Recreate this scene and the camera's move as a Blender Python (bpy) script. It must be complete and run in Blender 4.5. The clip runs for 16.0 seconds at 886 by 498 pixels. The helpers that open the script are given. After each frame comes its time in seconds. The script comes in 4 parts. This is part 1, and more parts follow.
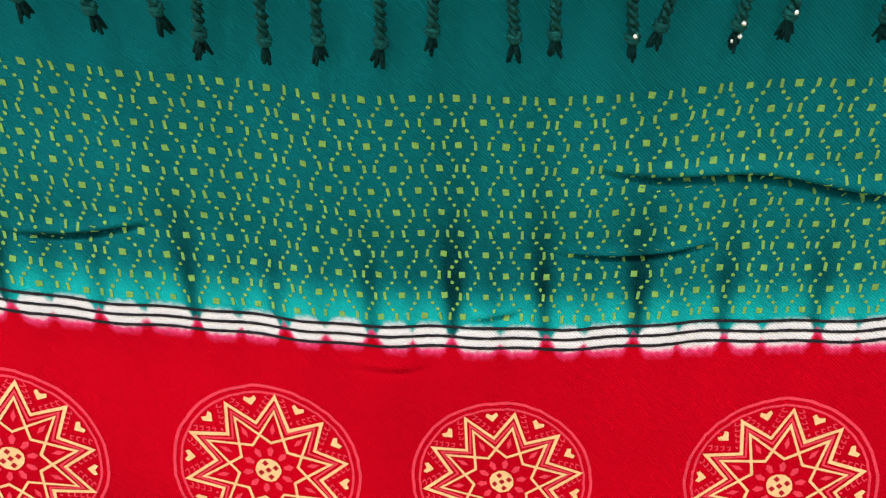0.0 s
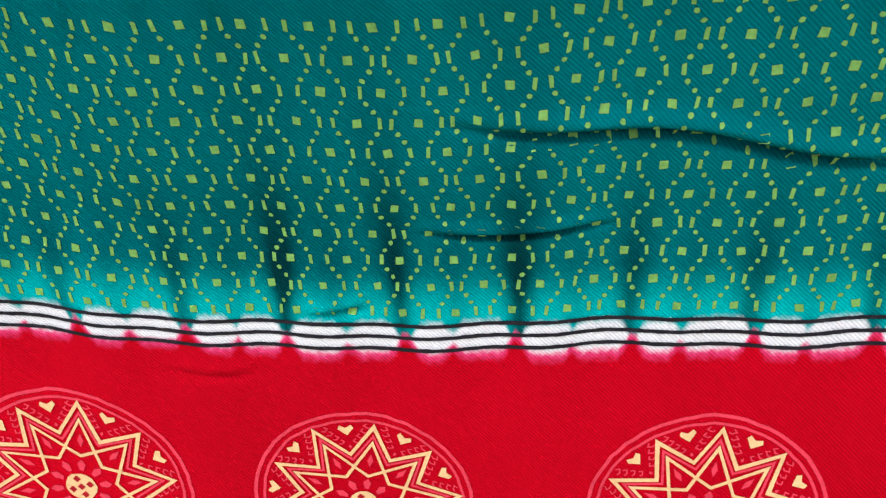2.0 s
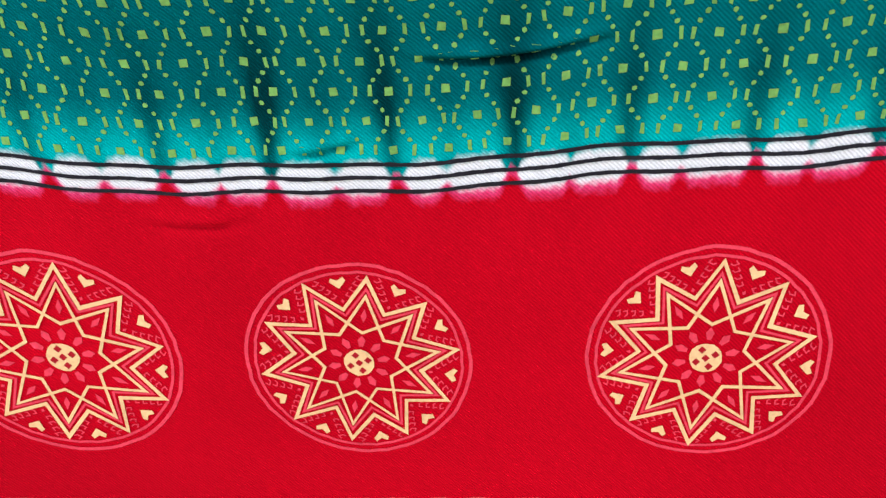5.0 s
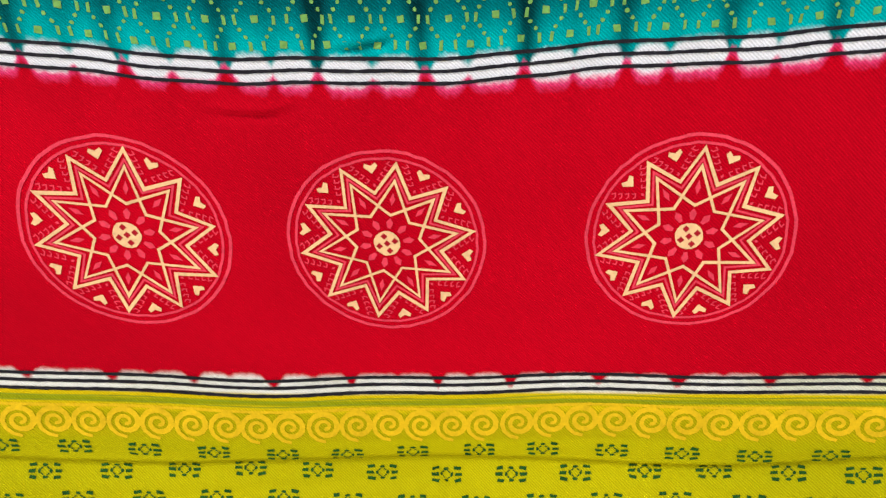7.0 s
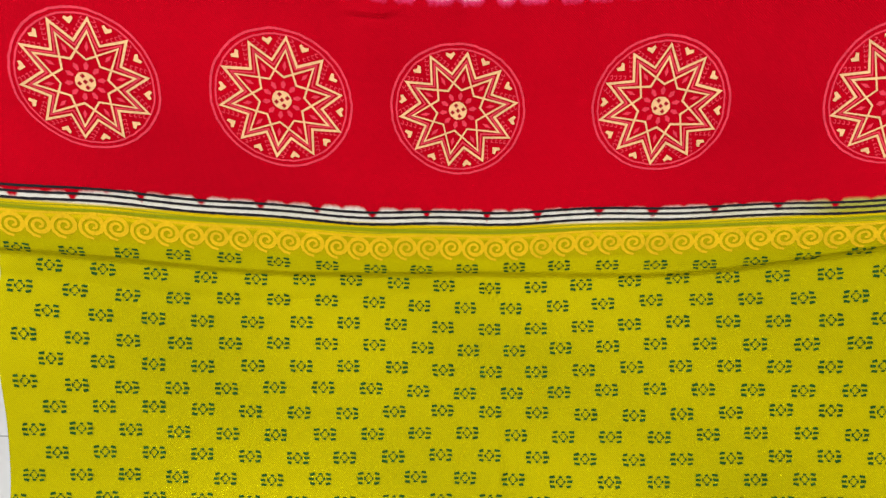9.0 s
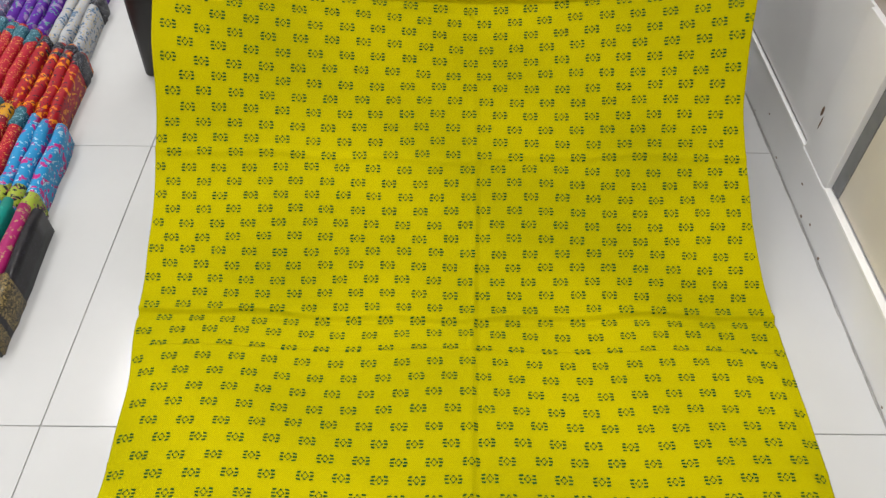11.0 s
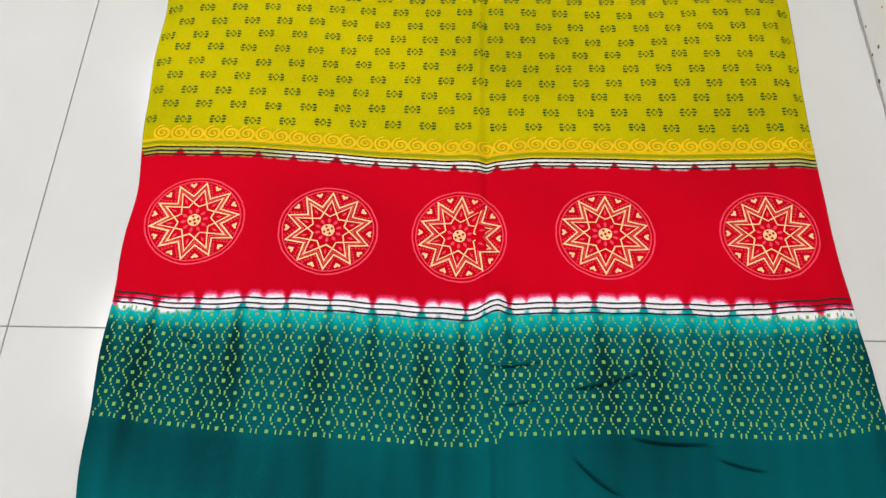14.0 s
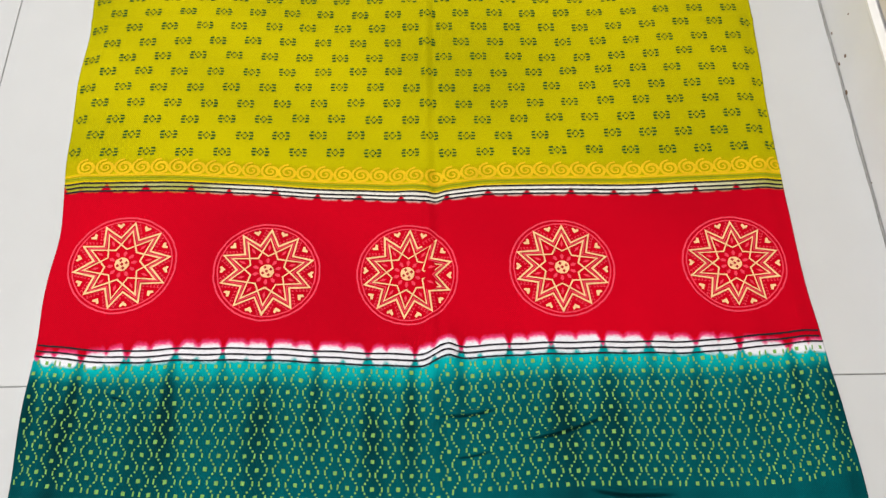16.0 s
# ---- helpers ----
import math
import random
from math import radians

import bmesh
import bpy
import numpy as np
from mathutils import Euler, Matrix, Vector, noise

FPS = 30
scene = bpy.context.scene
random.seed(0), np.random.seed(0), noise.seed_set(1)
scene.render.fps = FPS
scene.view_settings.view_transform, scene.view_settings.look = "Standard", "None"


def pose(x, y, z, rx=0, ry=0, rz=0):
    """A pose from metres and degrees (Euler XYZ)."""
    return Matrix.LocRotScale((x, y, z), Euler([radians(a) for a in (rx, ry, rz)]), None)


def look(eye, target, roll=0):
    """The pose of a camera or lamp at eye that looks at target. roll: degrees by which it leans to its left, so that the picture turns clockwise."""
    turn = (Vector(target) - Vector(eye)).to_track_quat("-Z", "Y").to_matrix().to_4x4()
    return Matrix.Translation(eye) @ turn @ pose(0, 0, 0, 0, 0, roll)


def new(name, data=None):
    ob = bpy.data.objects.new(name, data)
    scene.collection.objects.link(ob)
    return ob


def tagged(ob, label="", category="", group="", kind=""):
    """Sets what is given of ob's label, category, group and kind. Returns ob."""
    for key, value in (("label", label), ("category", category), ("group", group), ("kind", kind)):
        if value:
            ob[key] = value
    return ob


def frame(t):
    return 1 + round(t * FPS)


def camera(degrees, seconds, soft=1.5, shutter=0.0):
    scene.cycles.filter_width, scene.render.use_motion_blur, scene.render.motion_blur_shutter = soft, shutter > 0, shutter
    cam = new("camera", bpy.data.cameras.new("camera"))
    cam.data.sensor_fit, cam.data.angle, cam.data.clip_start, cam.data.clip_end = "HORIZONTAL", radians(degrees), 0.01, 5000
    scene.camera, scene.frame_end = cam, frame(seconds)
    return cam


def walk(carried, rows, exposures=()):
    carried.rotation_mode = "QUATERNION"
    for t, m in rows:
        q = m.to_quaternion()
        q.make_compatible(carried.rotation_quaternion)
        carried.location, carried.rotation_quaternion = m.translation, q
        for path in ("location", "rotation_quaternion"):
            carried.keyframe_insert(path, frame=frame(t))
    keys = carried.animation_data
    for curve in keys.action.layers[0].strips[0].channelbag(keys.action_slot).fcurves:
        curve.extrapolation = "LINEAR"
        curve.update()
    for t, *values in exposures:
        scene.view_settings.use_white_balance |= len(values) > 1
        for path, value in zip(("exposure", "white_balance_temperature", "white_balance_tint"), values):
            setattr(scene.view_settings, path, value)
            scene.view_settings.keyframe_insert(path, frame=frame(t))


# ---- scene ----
cam = camera(60.6, 16.0, soft=1.4)
PATH = [
    (0, (0.548, 0.378, 0.976), (0.396, 1.916, -0.294), -3.8),
    (0.5, (0.604, 0.431, 0.941), (0.402, 1.938, -0.358), -5.3),
    (1, (0.627, 0.475, 0.91), (0.406, 1.958, -0.413), -5.2),
    (1.5, (0.639, 0.508, 0.895), (0.418, 1.945, -0.478), -5.3),
    (2, (0.65, 0.499, 0.91), (0.421, 1.899, -0.5), -6.2),
    (2.5, (0.661, 0.482, 0.913), (0.454, 1.89, -0.492), -6.4),
    (3, (0.66, 0.483, 0.908), (0.458, 1.873, -0.516), -6.8),
    (3.5, (0.656, 0.481, 0.899), (0.455, 1.85, -0.545), -6.7),
    (4, (0.646, 0.479, 0.89), (0.45, 1.825, -0.577), -7.0),
    (4.5, (0.65, 0.475, 0.867), (0.441, 1.833, -0.586), -7.4),
    (5, (0.637, 0.46, 0.852), (0.478, 1.792, -0.632), -6.3),
    (5.2, (0.636, 0.452, 0.837), (0.482, 1.796, -0.636), -5.9),
    (7.3, (0.614, 0.32, 0.86), (0.491, 1.661, -0.62), -4.5),
    (7.5, (0.591, 0.287, 0.872), (0.494, 1.617, -0.619), -4.1),
    (8, (0.56, 0.194, 0.889), (0.493, 1.527, -0.601), -3.6),
    (8.2, (0.555, 0.169, 0.889), (0.488, 1.522, -0.583), -3.2),
    (10.3, (0.567, -0.347, 0.992), (0.514, 1.092, -0.396), -0.7),
    (10.5, (0.569, -0.45, 0.974), (0.491, 1.003, -0.398), -1.4),
    (11, (0.537, -0.519, 0.978), (0.542, 0.809, -0.517), 0.8),
    (11.5, (0.536, -0.544, 0.984), (0.586, 0.677, -0.598), 2.5),
    (12, (0.569, -0.596, 0.961), (0.603, 0.552, -0.676), 2.5),
    (12.5, (0.615, -0.672, 0.932), (0.61, 0.41, -0.75), 0.6),
    (13, (0.618, -0.738, 0.93), (0.577, 0.253, -0.807), -1.7),
    (13.5, (0.572, -0.81, 0.928), (0.536, 0.114, -0.845), -1.2),
    (14, (0.544, -0.918, 0.927), (0.519, -0.063, -0.881), -0.6),
    (14.5, (0.546, -0.974, 0.922), (0.576, -0.16, -0.904), 2.4),
    (15, (0.554, -0.955, 0.928), (0.611, -0.144, -0.9), 3.2),
    (15.5, (0.561, -0.907, 0.921), (0.613, -0.11, -0.913), 2.6),
    (16, (0.585, -0.824, 0.901), (0.613, -0.017, -0.929), 1.1),
]
LOOK = [(0.0, 0.34, 6800, 10), (0.5, 0.34, 6750, 10), (1.0, 0.36, 6250, 10), (3.5, 0.40, 6050, 10), (5.2, 0.38, 5950, 10), (7.3, 0.28, 6400, 10), (8.2, 0.24, 6500, 10), (10.3, 0.08, 6500, 10),
        (13.0, 0.0, 6500, 10), (14.0, -0.02, 6500, 10), (14.5, 0.14, 6500, 10), (15.0, 0.06, 6500, 10), (16.0, 0.0, 6500, 10)]
walk(cam, [(t, look(eye, target, roll)) for t, eye, target, roll in PATH], LOOK)

# ---- light: bright white ceiling panels of a shop ----
world = bpy.data.worlds.new("World")
scene.world = world
world.use_nodes = True
world.node_tree.nodes["Background"].inputs[0].default_value = (0.9, 0.95, 1.0, 1)
world.node_tree.nodes["Background"].inputs[1].default_value = 0.1
LAMP_POWER = 17.0
LAMP_PLACES = [(-0.9, 0.2), (0.55, 0.2), (-0.9, -1.5), (0.55, -1.5), (-0.9, 1.7), (0.55, 1.7)]
CEILING_Z = 2.7
for lx, ly in LAMP_PLACES:
    lamp = bpy.data.lights.new("ceiling_panel_light", "AREA")
    lamp.shape, lamp.size, lamp.size_y = "RECTANGLE", 0.56, 0.56
    lamp.energy, lamp.color = LAMP_POWER, (1.0, 0.98, 0.95)
    ob = new("ceiling_panel_light", lamp)
    ob.matrix_world = pose(lx, ly, CEILING_Z - 0.03)


# ---- materials ----
def nodes_of(name):
    m = bpy.data.materials.new(name)
    m.use_nodes = True
    return m, m.node_tree.nodes, m.node_tree.links, m.node_tree.nodes["Principled BSDF"]


def plain(name, color, rough=0.6, metal=0.0, vary=0.12, scale=30.0, bump=0.0, bump_scale=200.0, spec=0.5):
    """A paint or plastic with a slow change of tone, a fine grain and a little relief."""
    m, n, l, b = nodes_of(name)
    tc = n.new("ShaderNodeTexCoord")
    big, fine = n.new("ShaderNodeTexNoise"), n.new("ShaderNodeTexNoise")
    big.inputs["Scale"].default_value, fine.inputs["Scale"].default_value = scale * 0.12, scale
    big.inputs["Detail"].default_value = fine.inputs["Detail"].default_value = 4
    add = n.new("ShaderNodeMath")
    add.operation = "ADD"
    for tex, k in ((big, 0), (fine, 1)):
        l.new(tc.outputs["Object"], tex.inputs["Vector"])
        l.new(tex.outputs["Fac"], add.inputs[k])
    rng = n.new("ShaderNodeMapRange")
    rng.inputs["From Min"].default_value, rng.inputs["From Max"].default_value = 0.6, 1.4
    rng.inputs["To Min"].default_value, rng.inputs["To Max"].default_value = 1 - vary, 1 + vary
    l.new(add.outputs[0], rng.inputs["Value"])
    mul = n.new("ShaderNodeVectorMath")
    mul.operation = "SCALE"
    mul.inputs[0].default_value = color
    l.new(rng.outputs["Result"], mul.inputs["Scale"])
    l.new(mul.outputs["Vector"], b.inputs["Base Color"])
    b.inputs["Roughness"].default_value, b.inputs["Metallic"].default_value = rough, metal
    b.inputs["Specular IOR Level"].default_value = spec
    if bump:
        tex, bp = n.new("ShaderNodeTexNoise"), n.new("ShaderNodeBump")
        tex.inputs["Scale"].default_value = bump_scale
        l.new(tc.outputs["Object"], tex.inputs["Vector"])
        l.new(tex.outputs["Fac"], bp.inputs["Height"])
        bp.inputs["Strength"].default_value, bp.inputs["Distance"].default_value = bump, 0.002
        l.new(bp.outputs["Normal"], b.inputs["Normal"])
    return m


TILE = plain("glazed_tile", (0.555, 0.56, 0.565), 0.14, vary=0.025, scale=14, bump=0.02, bump_scale=18)
GROUT = plain("grey_grout", (0.30, 0.30, 0.29), 0.9, vary=0.35, scale=60)
WALL_PAINT = plain("white_wall_paint", (0.78, 0.78, 0.77), 0.7, vary=0.04, scale=9, bump=0.1, bump_scale=60)
CABINET_WHITE = plain("white_laminate", (0.74, 0.74, 0.75), 0.35, vary=0.06, scale=8)
CABINET_BEIGE = plain("beige_laminate", (0.58, 0.54, 0.46), 0.4, vary=0.06, scale=10)
EDGE_GREY = plain("grey_edge_band", (0.16, 0.165, 0.175), 0.4, vary=0.2, scale=40)
EDGE_BRIGHT = plain("bright_edge_strip", (0.85, 0.85, 0.85), 0.3, vary=0.05)
SCUFF = plain("brown_scuff", (0.16, 0.10, 0.06), 0.8, vary=0.4, scale=300)
BLACK_SEAT = plain("black_leatherette", (0.012, 0.011, 0.011), 0.5, vary=0.3, scale=60, bump=0.25, bump_scale=260, spec=0.25)
BLACK_WOOD = plain("black_painted_wood", (0.010, 0.009, 0.008), 0.45, vary=0.3, scale=40)


def cloth_shader(m, n, l, b, gloss=0.0):
    """The twill: fine slanting ridges along the cloth's own coordinates, and a soft sheen."""
    uv = n.new("ShaderNodeUVMap")
    wave = n.new("ShaderNodeTexWave")
    wave.wave_type, wave.bands_direction = "BANDS", "DIAGONAL"
    wave.inputs["Scale"].default_value, wave.inputs["Distortion"].default_value = 260.0, 0.6
    wave.inputs["Detail"].default_value = 1
    l.new(uv.outputs["UV"], wave.inputs["Vector"])
    bp = n.new("ShaderNodeBump")
    bp.inputs["Strength"].default_value, bp.inputs["Distance"].default_value = 0.45, 0.0006
    l.new(wave.outputs["Fac"], bp.inputs["Height"])
    l.new(bp.outputs["Normal"], b.inputs["Normal"])
    b.inputs["Roughness"].default_value = 0.72
    b.inputs["Specular IOR Level"].default_value = 0.03
    b.inputs["Sheen Weight"].default_value = gloss
    b.inputs["Sheen Roughness"].default_value = 0.4
    return wave


def dyed_cloth():
    """Green, white, red, yellow and lime dyes that run into one another along the cloth."""
    m, n, l, b = nodes_of("dyed_cloth")
    wave = cloth_shader(m, n, l, b)

    def attr(name):
        a = n.new("ShaderNodeAttribute")
        a.attribute_name = name
        return a.outputs["Fac"]

    def math_node(op, a, c):
        x = n.new("ShaderNodeMath")
        x.operation = op
        for k, v in ((0, a), (1, c)):
            if isinstance(v, (int, float)):
                x.inputs[k].default_value = v
            else:
                l.new(v, x.inputs[k])
        return x.outputs[0]

    def step(v, lo, hi):
        r = n.new("ShaderNodeMapRange")
        r.interpolation_type = "SMOOTHSTEP"
        r.inputs["From Min"].default_value, r.inputs["From Max"].default_value = lo, hi
        l.new(v, r.inputs["Value"])
        return r.outputs["Result"]

    def mix(fac, a, c):
        x = n.new("ShaderNodeMix")
        x.data_type = "RGBA"
        if isinstance(fac, (int, float)):
            x.inputs["Factor"].default_value = fac
        else:
            l.new(fac, x.inputs["Factor"])
        for k, v in ((6, a), (7, c)):
            if isinstance(v, tuple):
                x.inputs[k].default_value = (*v, 1)
            else:
                l.new(v, x.inputs[k])
        return x.outputs[2]

    q, knot, streak_shade, tone = attr("q"), attr("knot"), attr("streak_shade"), attr("tone")
    uv = n.new("ShaderNodeUVMap")
    fray = n.new("ShaderNodeTexNoise")
    fray.inputs["Scale"].default_value, fray.inputs["Detail"].default_value = 260.0, 5
    l.new(uv.outputs["UV"], fray.inputs["Vector"])
    wob = math_node("MULTIPLY", math_node("SUBTRACT", fray.outputs["Fac"], 0.5), 0.006)
    qn = math_node("ADD", q, wob)
    # green: dark streaks run from the tied points into the field; painted tuck shade joins them
    green = mix(streak_shade, (0.000, 0.150, 0.172), (0.000, 0.026, 0.031))
    open_green = math_node("MULTIPLY", step(qn, -0.046, -0.012), math_node("SUBTRACT", 1.0, math_node("MULTIPLY", streak_shade, 0.95)))
    green = mix(open_green, green, (0.000, 0.42, 0.43))
    # the undyed strip
    white = (0.80, 0.79, 0.84)
    q_white = math_node("SUBTRACT", qn, math_node("MULTIPLY", knot, 0.0145))
    c = mix(step(q_white, -0.0140, -0.0070), green, white)
    q_red = math_node("ADD", qn, math_node("MULTIPLY", knot, 0.0135))
    pink = mix(step(q_red, 0.0060, 0.0120), c, (0.80, 0.06, 0.22))
    red = mix(tone, (0.56, 0.0, 0.011), (0.46, 0.0, 0.0095))
    c = mix(step(q_red, 0.0085, 0.0175), pink, red)
    # the second undyed strip, narrower
    q_low = math_node("SUBTRACT", math_node("ADD", q, math_node("MULTIPLY", wob, 0.5)), math_node("MULTIPLY", attr("knot_low"), 0.0105))
    undyed = mix(attr("spread"), (0.84, 0.82, 0.76), (0.38, 0.37, 0.012))
    c = mix(step(q_low, 0.2070, 0.2125), c, undyed)
    c = mix(step(q, 0.2225, 0.2262), c, (0.66, 0.48, 0.002))
    c = mix(math_node("MULTIPLY", step(q, 0.2285, 0.2305), math_node("SUBTRACT", 1.0, step(q, 0.2325, 0.2345))), c, (0.30, 0.32, 0.004))
    c = mix(math_node("MULTIPLY", step(q, 0.2370, 0.2400), 0.75), c, (0.36, 0.325, 0.0005))
    # the lime body
    lime = mix(tone, (0.50, 0.435, 0.0006), (0.40, 0.360, 0.0006))
    c = mix(step(qn, 0.2560, 0.2620), c, lime)
    # thread-to-thread change of tone
    fine = n.new("ShaderNodeTexNoise")
    fine.inputs["Scale"].default_value, fine.inputs["Detail"].default_value = 900.0, 3
    l.new(uv.outputs["UV"], fine.inputs["Vector"])
    both = math_node("ADD", math_node("MULTIPLY", fine.outputs["Fac"], 0.6), math_node("MULTIPLY", wave.outputs["Fac"], 0.4))
    rng = n.new("ShaderNodeMapRange")
    rng.inputs["From Min"].default_value, rng.inputs["From Max"].default_value = 0.2, 0.8
    rng.inputs["To Min"].default_value, rng.inputs["To Max"].default_value = 0.78, 1.18
    l.new(both, rng.inputs["Value"])
    sc = n.new("ShaderNodeVectorMath")
    sc.operation = "SCALE"
    l.new(c, sc.inputs[0])
    l.new(rng.outputs["Result"], sc.inputs["Scale"])
    l.new(sc.outputs["Vector"], b.inputs["Base Color"])
    return m


def ink(name, color, vary=0.16):
    m = plain(name, color, 0.75, vary=vary, scale=420, spec=0.2)
    return m


CLOTH = dyed_cloth()
INK_BLACK = ink("black_print", (0.012, 0.010, 0.016))
INK_CREAM = ink("cream_print", (0.84, 0.52, 0.26), 0.2)
INK_PINK = ink("pink_print", (0.76, 0.045, 0.085), 0.22)
INK_DARKRED = ink("dark_red_print", (0.36, 0.003, 0.012), 0.2)
INK_GOLD = ink("golden_print", (0.70, 0.44, 0.002), 0.16)
INK_DOT = ink("yellow_green_print", (0.17, 0.36, 0.085), 0.3)
INK_LEAF = ink("green_print", (0.0110, 0.0760, 0.0070), 0.3)
INK_MOSS = ink("moss_print", (0.26, 0.30, 0.006), 0.2)
THREAD = plain("green_thread", (0.001, 0.070, 0.066), 0.8, vary=0.35, scale=300, bump=0.5, bump_scale=900, spec=0.15)
THREAD_DARK = plain("dark_green_thread", (0.001, 0.026, 0.026), 0.9, vary=0.4, scale=500, bump=0.6, bump_scale=1200, spec=0.1)
# taupe that stands for the shade in the counter's recess
GAP_SHADE = plain("taupe_gap_shade", (0.42, 0.37, 0.34), 0.6, vary=0.1)
SEQUIN = plain("silver_sequin", (0.85, 0.95, 0.93), 0.15, metal=0.7, vary=0.1)


# ---- helpers of this scene ----
def finish(name, bm, material, smooth=False):
    me = bpy.data.meshes.new(name)
    bm.to_mesh(me)
    bm.free()
    me.materials.append(material)
    if smooth:
        me.polygons.foreach_set("use_smooth", [True] * len(me.polygons))
    return new(name, me)


def part(name, bm, material, parent, label="", smooth=False):
    ob = finish(name, bm, material, smooth)
    ob.parent = parent
    return tagged(ob, label) if label else ob


def box(bm, x0, x1, y0, y1, z0, z1, bevel=0.0, seg=2):
    """A box between limits, its edges rounded."""
    r = bmesh.ops.create_cube(bm, size=1.0, matrix=Matrix.Translation(((x0 + x1) / 2, (y0 + y1) / 2, (z0 + z1) / 2)) @ Matrix.Diagonal((x1 - x0, y1 - y0, z1 - z0, 1)))
    if bevel:
        edges = {e for v in r["verts"] for e in v.link_edges}
        bmesh.ops.bevel(bm, geom=list(edges), offset=bevel, segments=seg, profile=0.6, affect="EDGES")
    return r["verts"]


def block(name, x0, x1, y0, y1, z0, z1, material, bevel=0.0, parent=None, label=""):
    bm = bmesh.new()
    box(bm, x0, x1, y0, y1, z0, z1, bevel)
    ob = finish(name, bm, material)
    if parent:
        ob.parent = parent
    return tagged(ob, label) if label else ob


def structure(ob, label, category):
    return tagged(ob, label, category, kind="structure")


def mesh_from(name, verts, faces, material, parent=None, smooth=False):
    me = bpy.data.meshes.new(name)
    me.from_pydata([tuple(v) for v in verts], [], faces)
    me.materials.append(material)
    if smooth:
        me.polygons.foreach_set("use_smooth", [True] * len(me.polygons))
    ob = new(name, me)
    ob.parent = parent
    return ob


# ---- the room ----
X0, X1, Y0, Y1 = -2.3, 2.0, -3.0, 2.6
structure(block("wall_north", X0, X1, Y1, Y1 + 0.1, 0, CEILING_Z, WALL_PAINT), "plain white painted shop wall", "wall")
structure(block("wall_south", X0, X1, Y0 - 0.1, Y0, 0, CEILING_Z, WALL_PAINT), "plain white painted shop wall", "wall")
structure(block("wall_west", X0 - 0.1, X0, Y0, Y1, 0, CEILING_Z, WALL_PAINT), "plain white painted shop wall", "wall")
structure(block("wall_east", X1, X1 + 0.1, Y0, Y1, 0, CEILING_Z, WALL_PAINT), "plain white painted shop wall", "wall")
structure(block("ceiling", X0, X1, Y0, Y1, CEILING_Z, CEILING_Z + 0.1, WALL_PAINT), "plain white ceiling of the shop", "ceiling")
floor = structure(block("floor", X0, X1, Y0, Y1, -0.06, -0.0025, GROUT), "white glazed tile floor with thin grey joints", "floor")


# ---- the long cloth: where each point of it lies ----
W_RIDGE = 1.590
W_FLOOR = 1.065
X_MID = 0.582
# along its middle line: length, y, z
SPINE = [(0.0, -0.862, 0.003), (0.5, -0.362, 0.003), (0.98, 0.118, 0.003), (W_FLOOR, 0.203, 0.008), (1.13, 0.258, 0.040), (1.20, 0.316, 0.079), (1.33, 0.424, 0.151),
         (1.46, 0.532, 0.224), (1.56, 0.615, 0.281), (W_RIDGE, 0.639, 0.299), (1.602, 0.644, 0.309), (1.622, 0.651, 0.327), (1.660, 0.667, 0.363), (1.772, 0.716, 0.463),
         (1.886, 0.759, 0.569), (1.958, 0.785, 0.634), (2.022, 0.795, 0.697), (2.065, 0.801, 0.739), (2.15, 0.805, 0.824), (2.205, 0.806, 0.878),
         (2.216, 0.803, 0.888), (2.228, 0.793, 0.891), (2.239, 0.785, 0.885), (2.25, 0.782, 0.874), (2.265, 0.781, 0.859)]
W_END = SPINE[-1][0]


def spine(w):
    """The middle line, smoothed."""
    k = np.array(SPINE)
    out = np.zeros((2, len(np.atleast_1d(w))))
    for off in (-0.010, -0.005, 0.0, 0.005, 0.010):
        ww = np.clip(np.asarray(w) + off * np.clip(np.abs(np.asarray(w) - 2.225) * 6, 0.1, 1), 0, W_END)
        out += np.array([np.interp(ww, k[:, 0], k[:, 1]), np.interp(ww, k[:, 0], k[:, 2])]) / 5
    return out


def bell(d):
    return np.exp(-d * d)


def smooth01(t):
    t = np.clip(t, 0, 1)
    return t * t * (3 - 2 * t)


def ripple(x, w, seed, n, lo, hi):
    """A slow uneven swell: a sum of waves of random heading."""
    r = np.random.RandomState(seed)
    out = 0 * x
    for _ in range(n):
        f, a, p = r.uniform(lo, hi), r.uniform(0, math.pi), r.uniform(0, 6.28)
        out = out + np.sin(2 * math.pi * f * (x * np.cos(a) + w * np.sin(a)) + p)
    return out / math.sqrt(n)


# small sharp tucks: x, w of both ends, depth, breadth
TUCKS = [(0.586, 0.223, 0.667, 0.230, 0.0045, 0.0030), (0.680, 0.192, 0.797, 0.211, 0.0050, 0.0032), (0.752, 0.135, 0.862, 0.120, 0.0055, 0.0034),
         (0.685, 0.118, 0.750, 0.060, 0.0055, 0.0034), (0.856, 0.110, 0.925, 0.096, 0.0045, 0.0030), (0.606, 0.173, 0.652, 0.185, 0.0030, 0.0028),
         (0.190, 0.251, 0.228, 0.241, 0.0035, 0.0030),
         (0.595, 2.024, 0.865, 1.983, 0.0075, 0.0045), (0.585, 1.958, 0.700, 1.957, 0.0055, 0.0030), (0.520, 1.905, 0.566, 1.918, 0.0035, 0.0026),
         (0.205, 1.945, 0.315, 1.960, 0.0050, 0.0036), (0.430, 1.862, 0.500, 1.868, 0.0025, 0.0030), (0.120, 1.945, 0.165, 1.965, 0.004, 0.0034),
         (0.575, 1.586, 0.590, 1.560, 0.0040, 0.0035)]


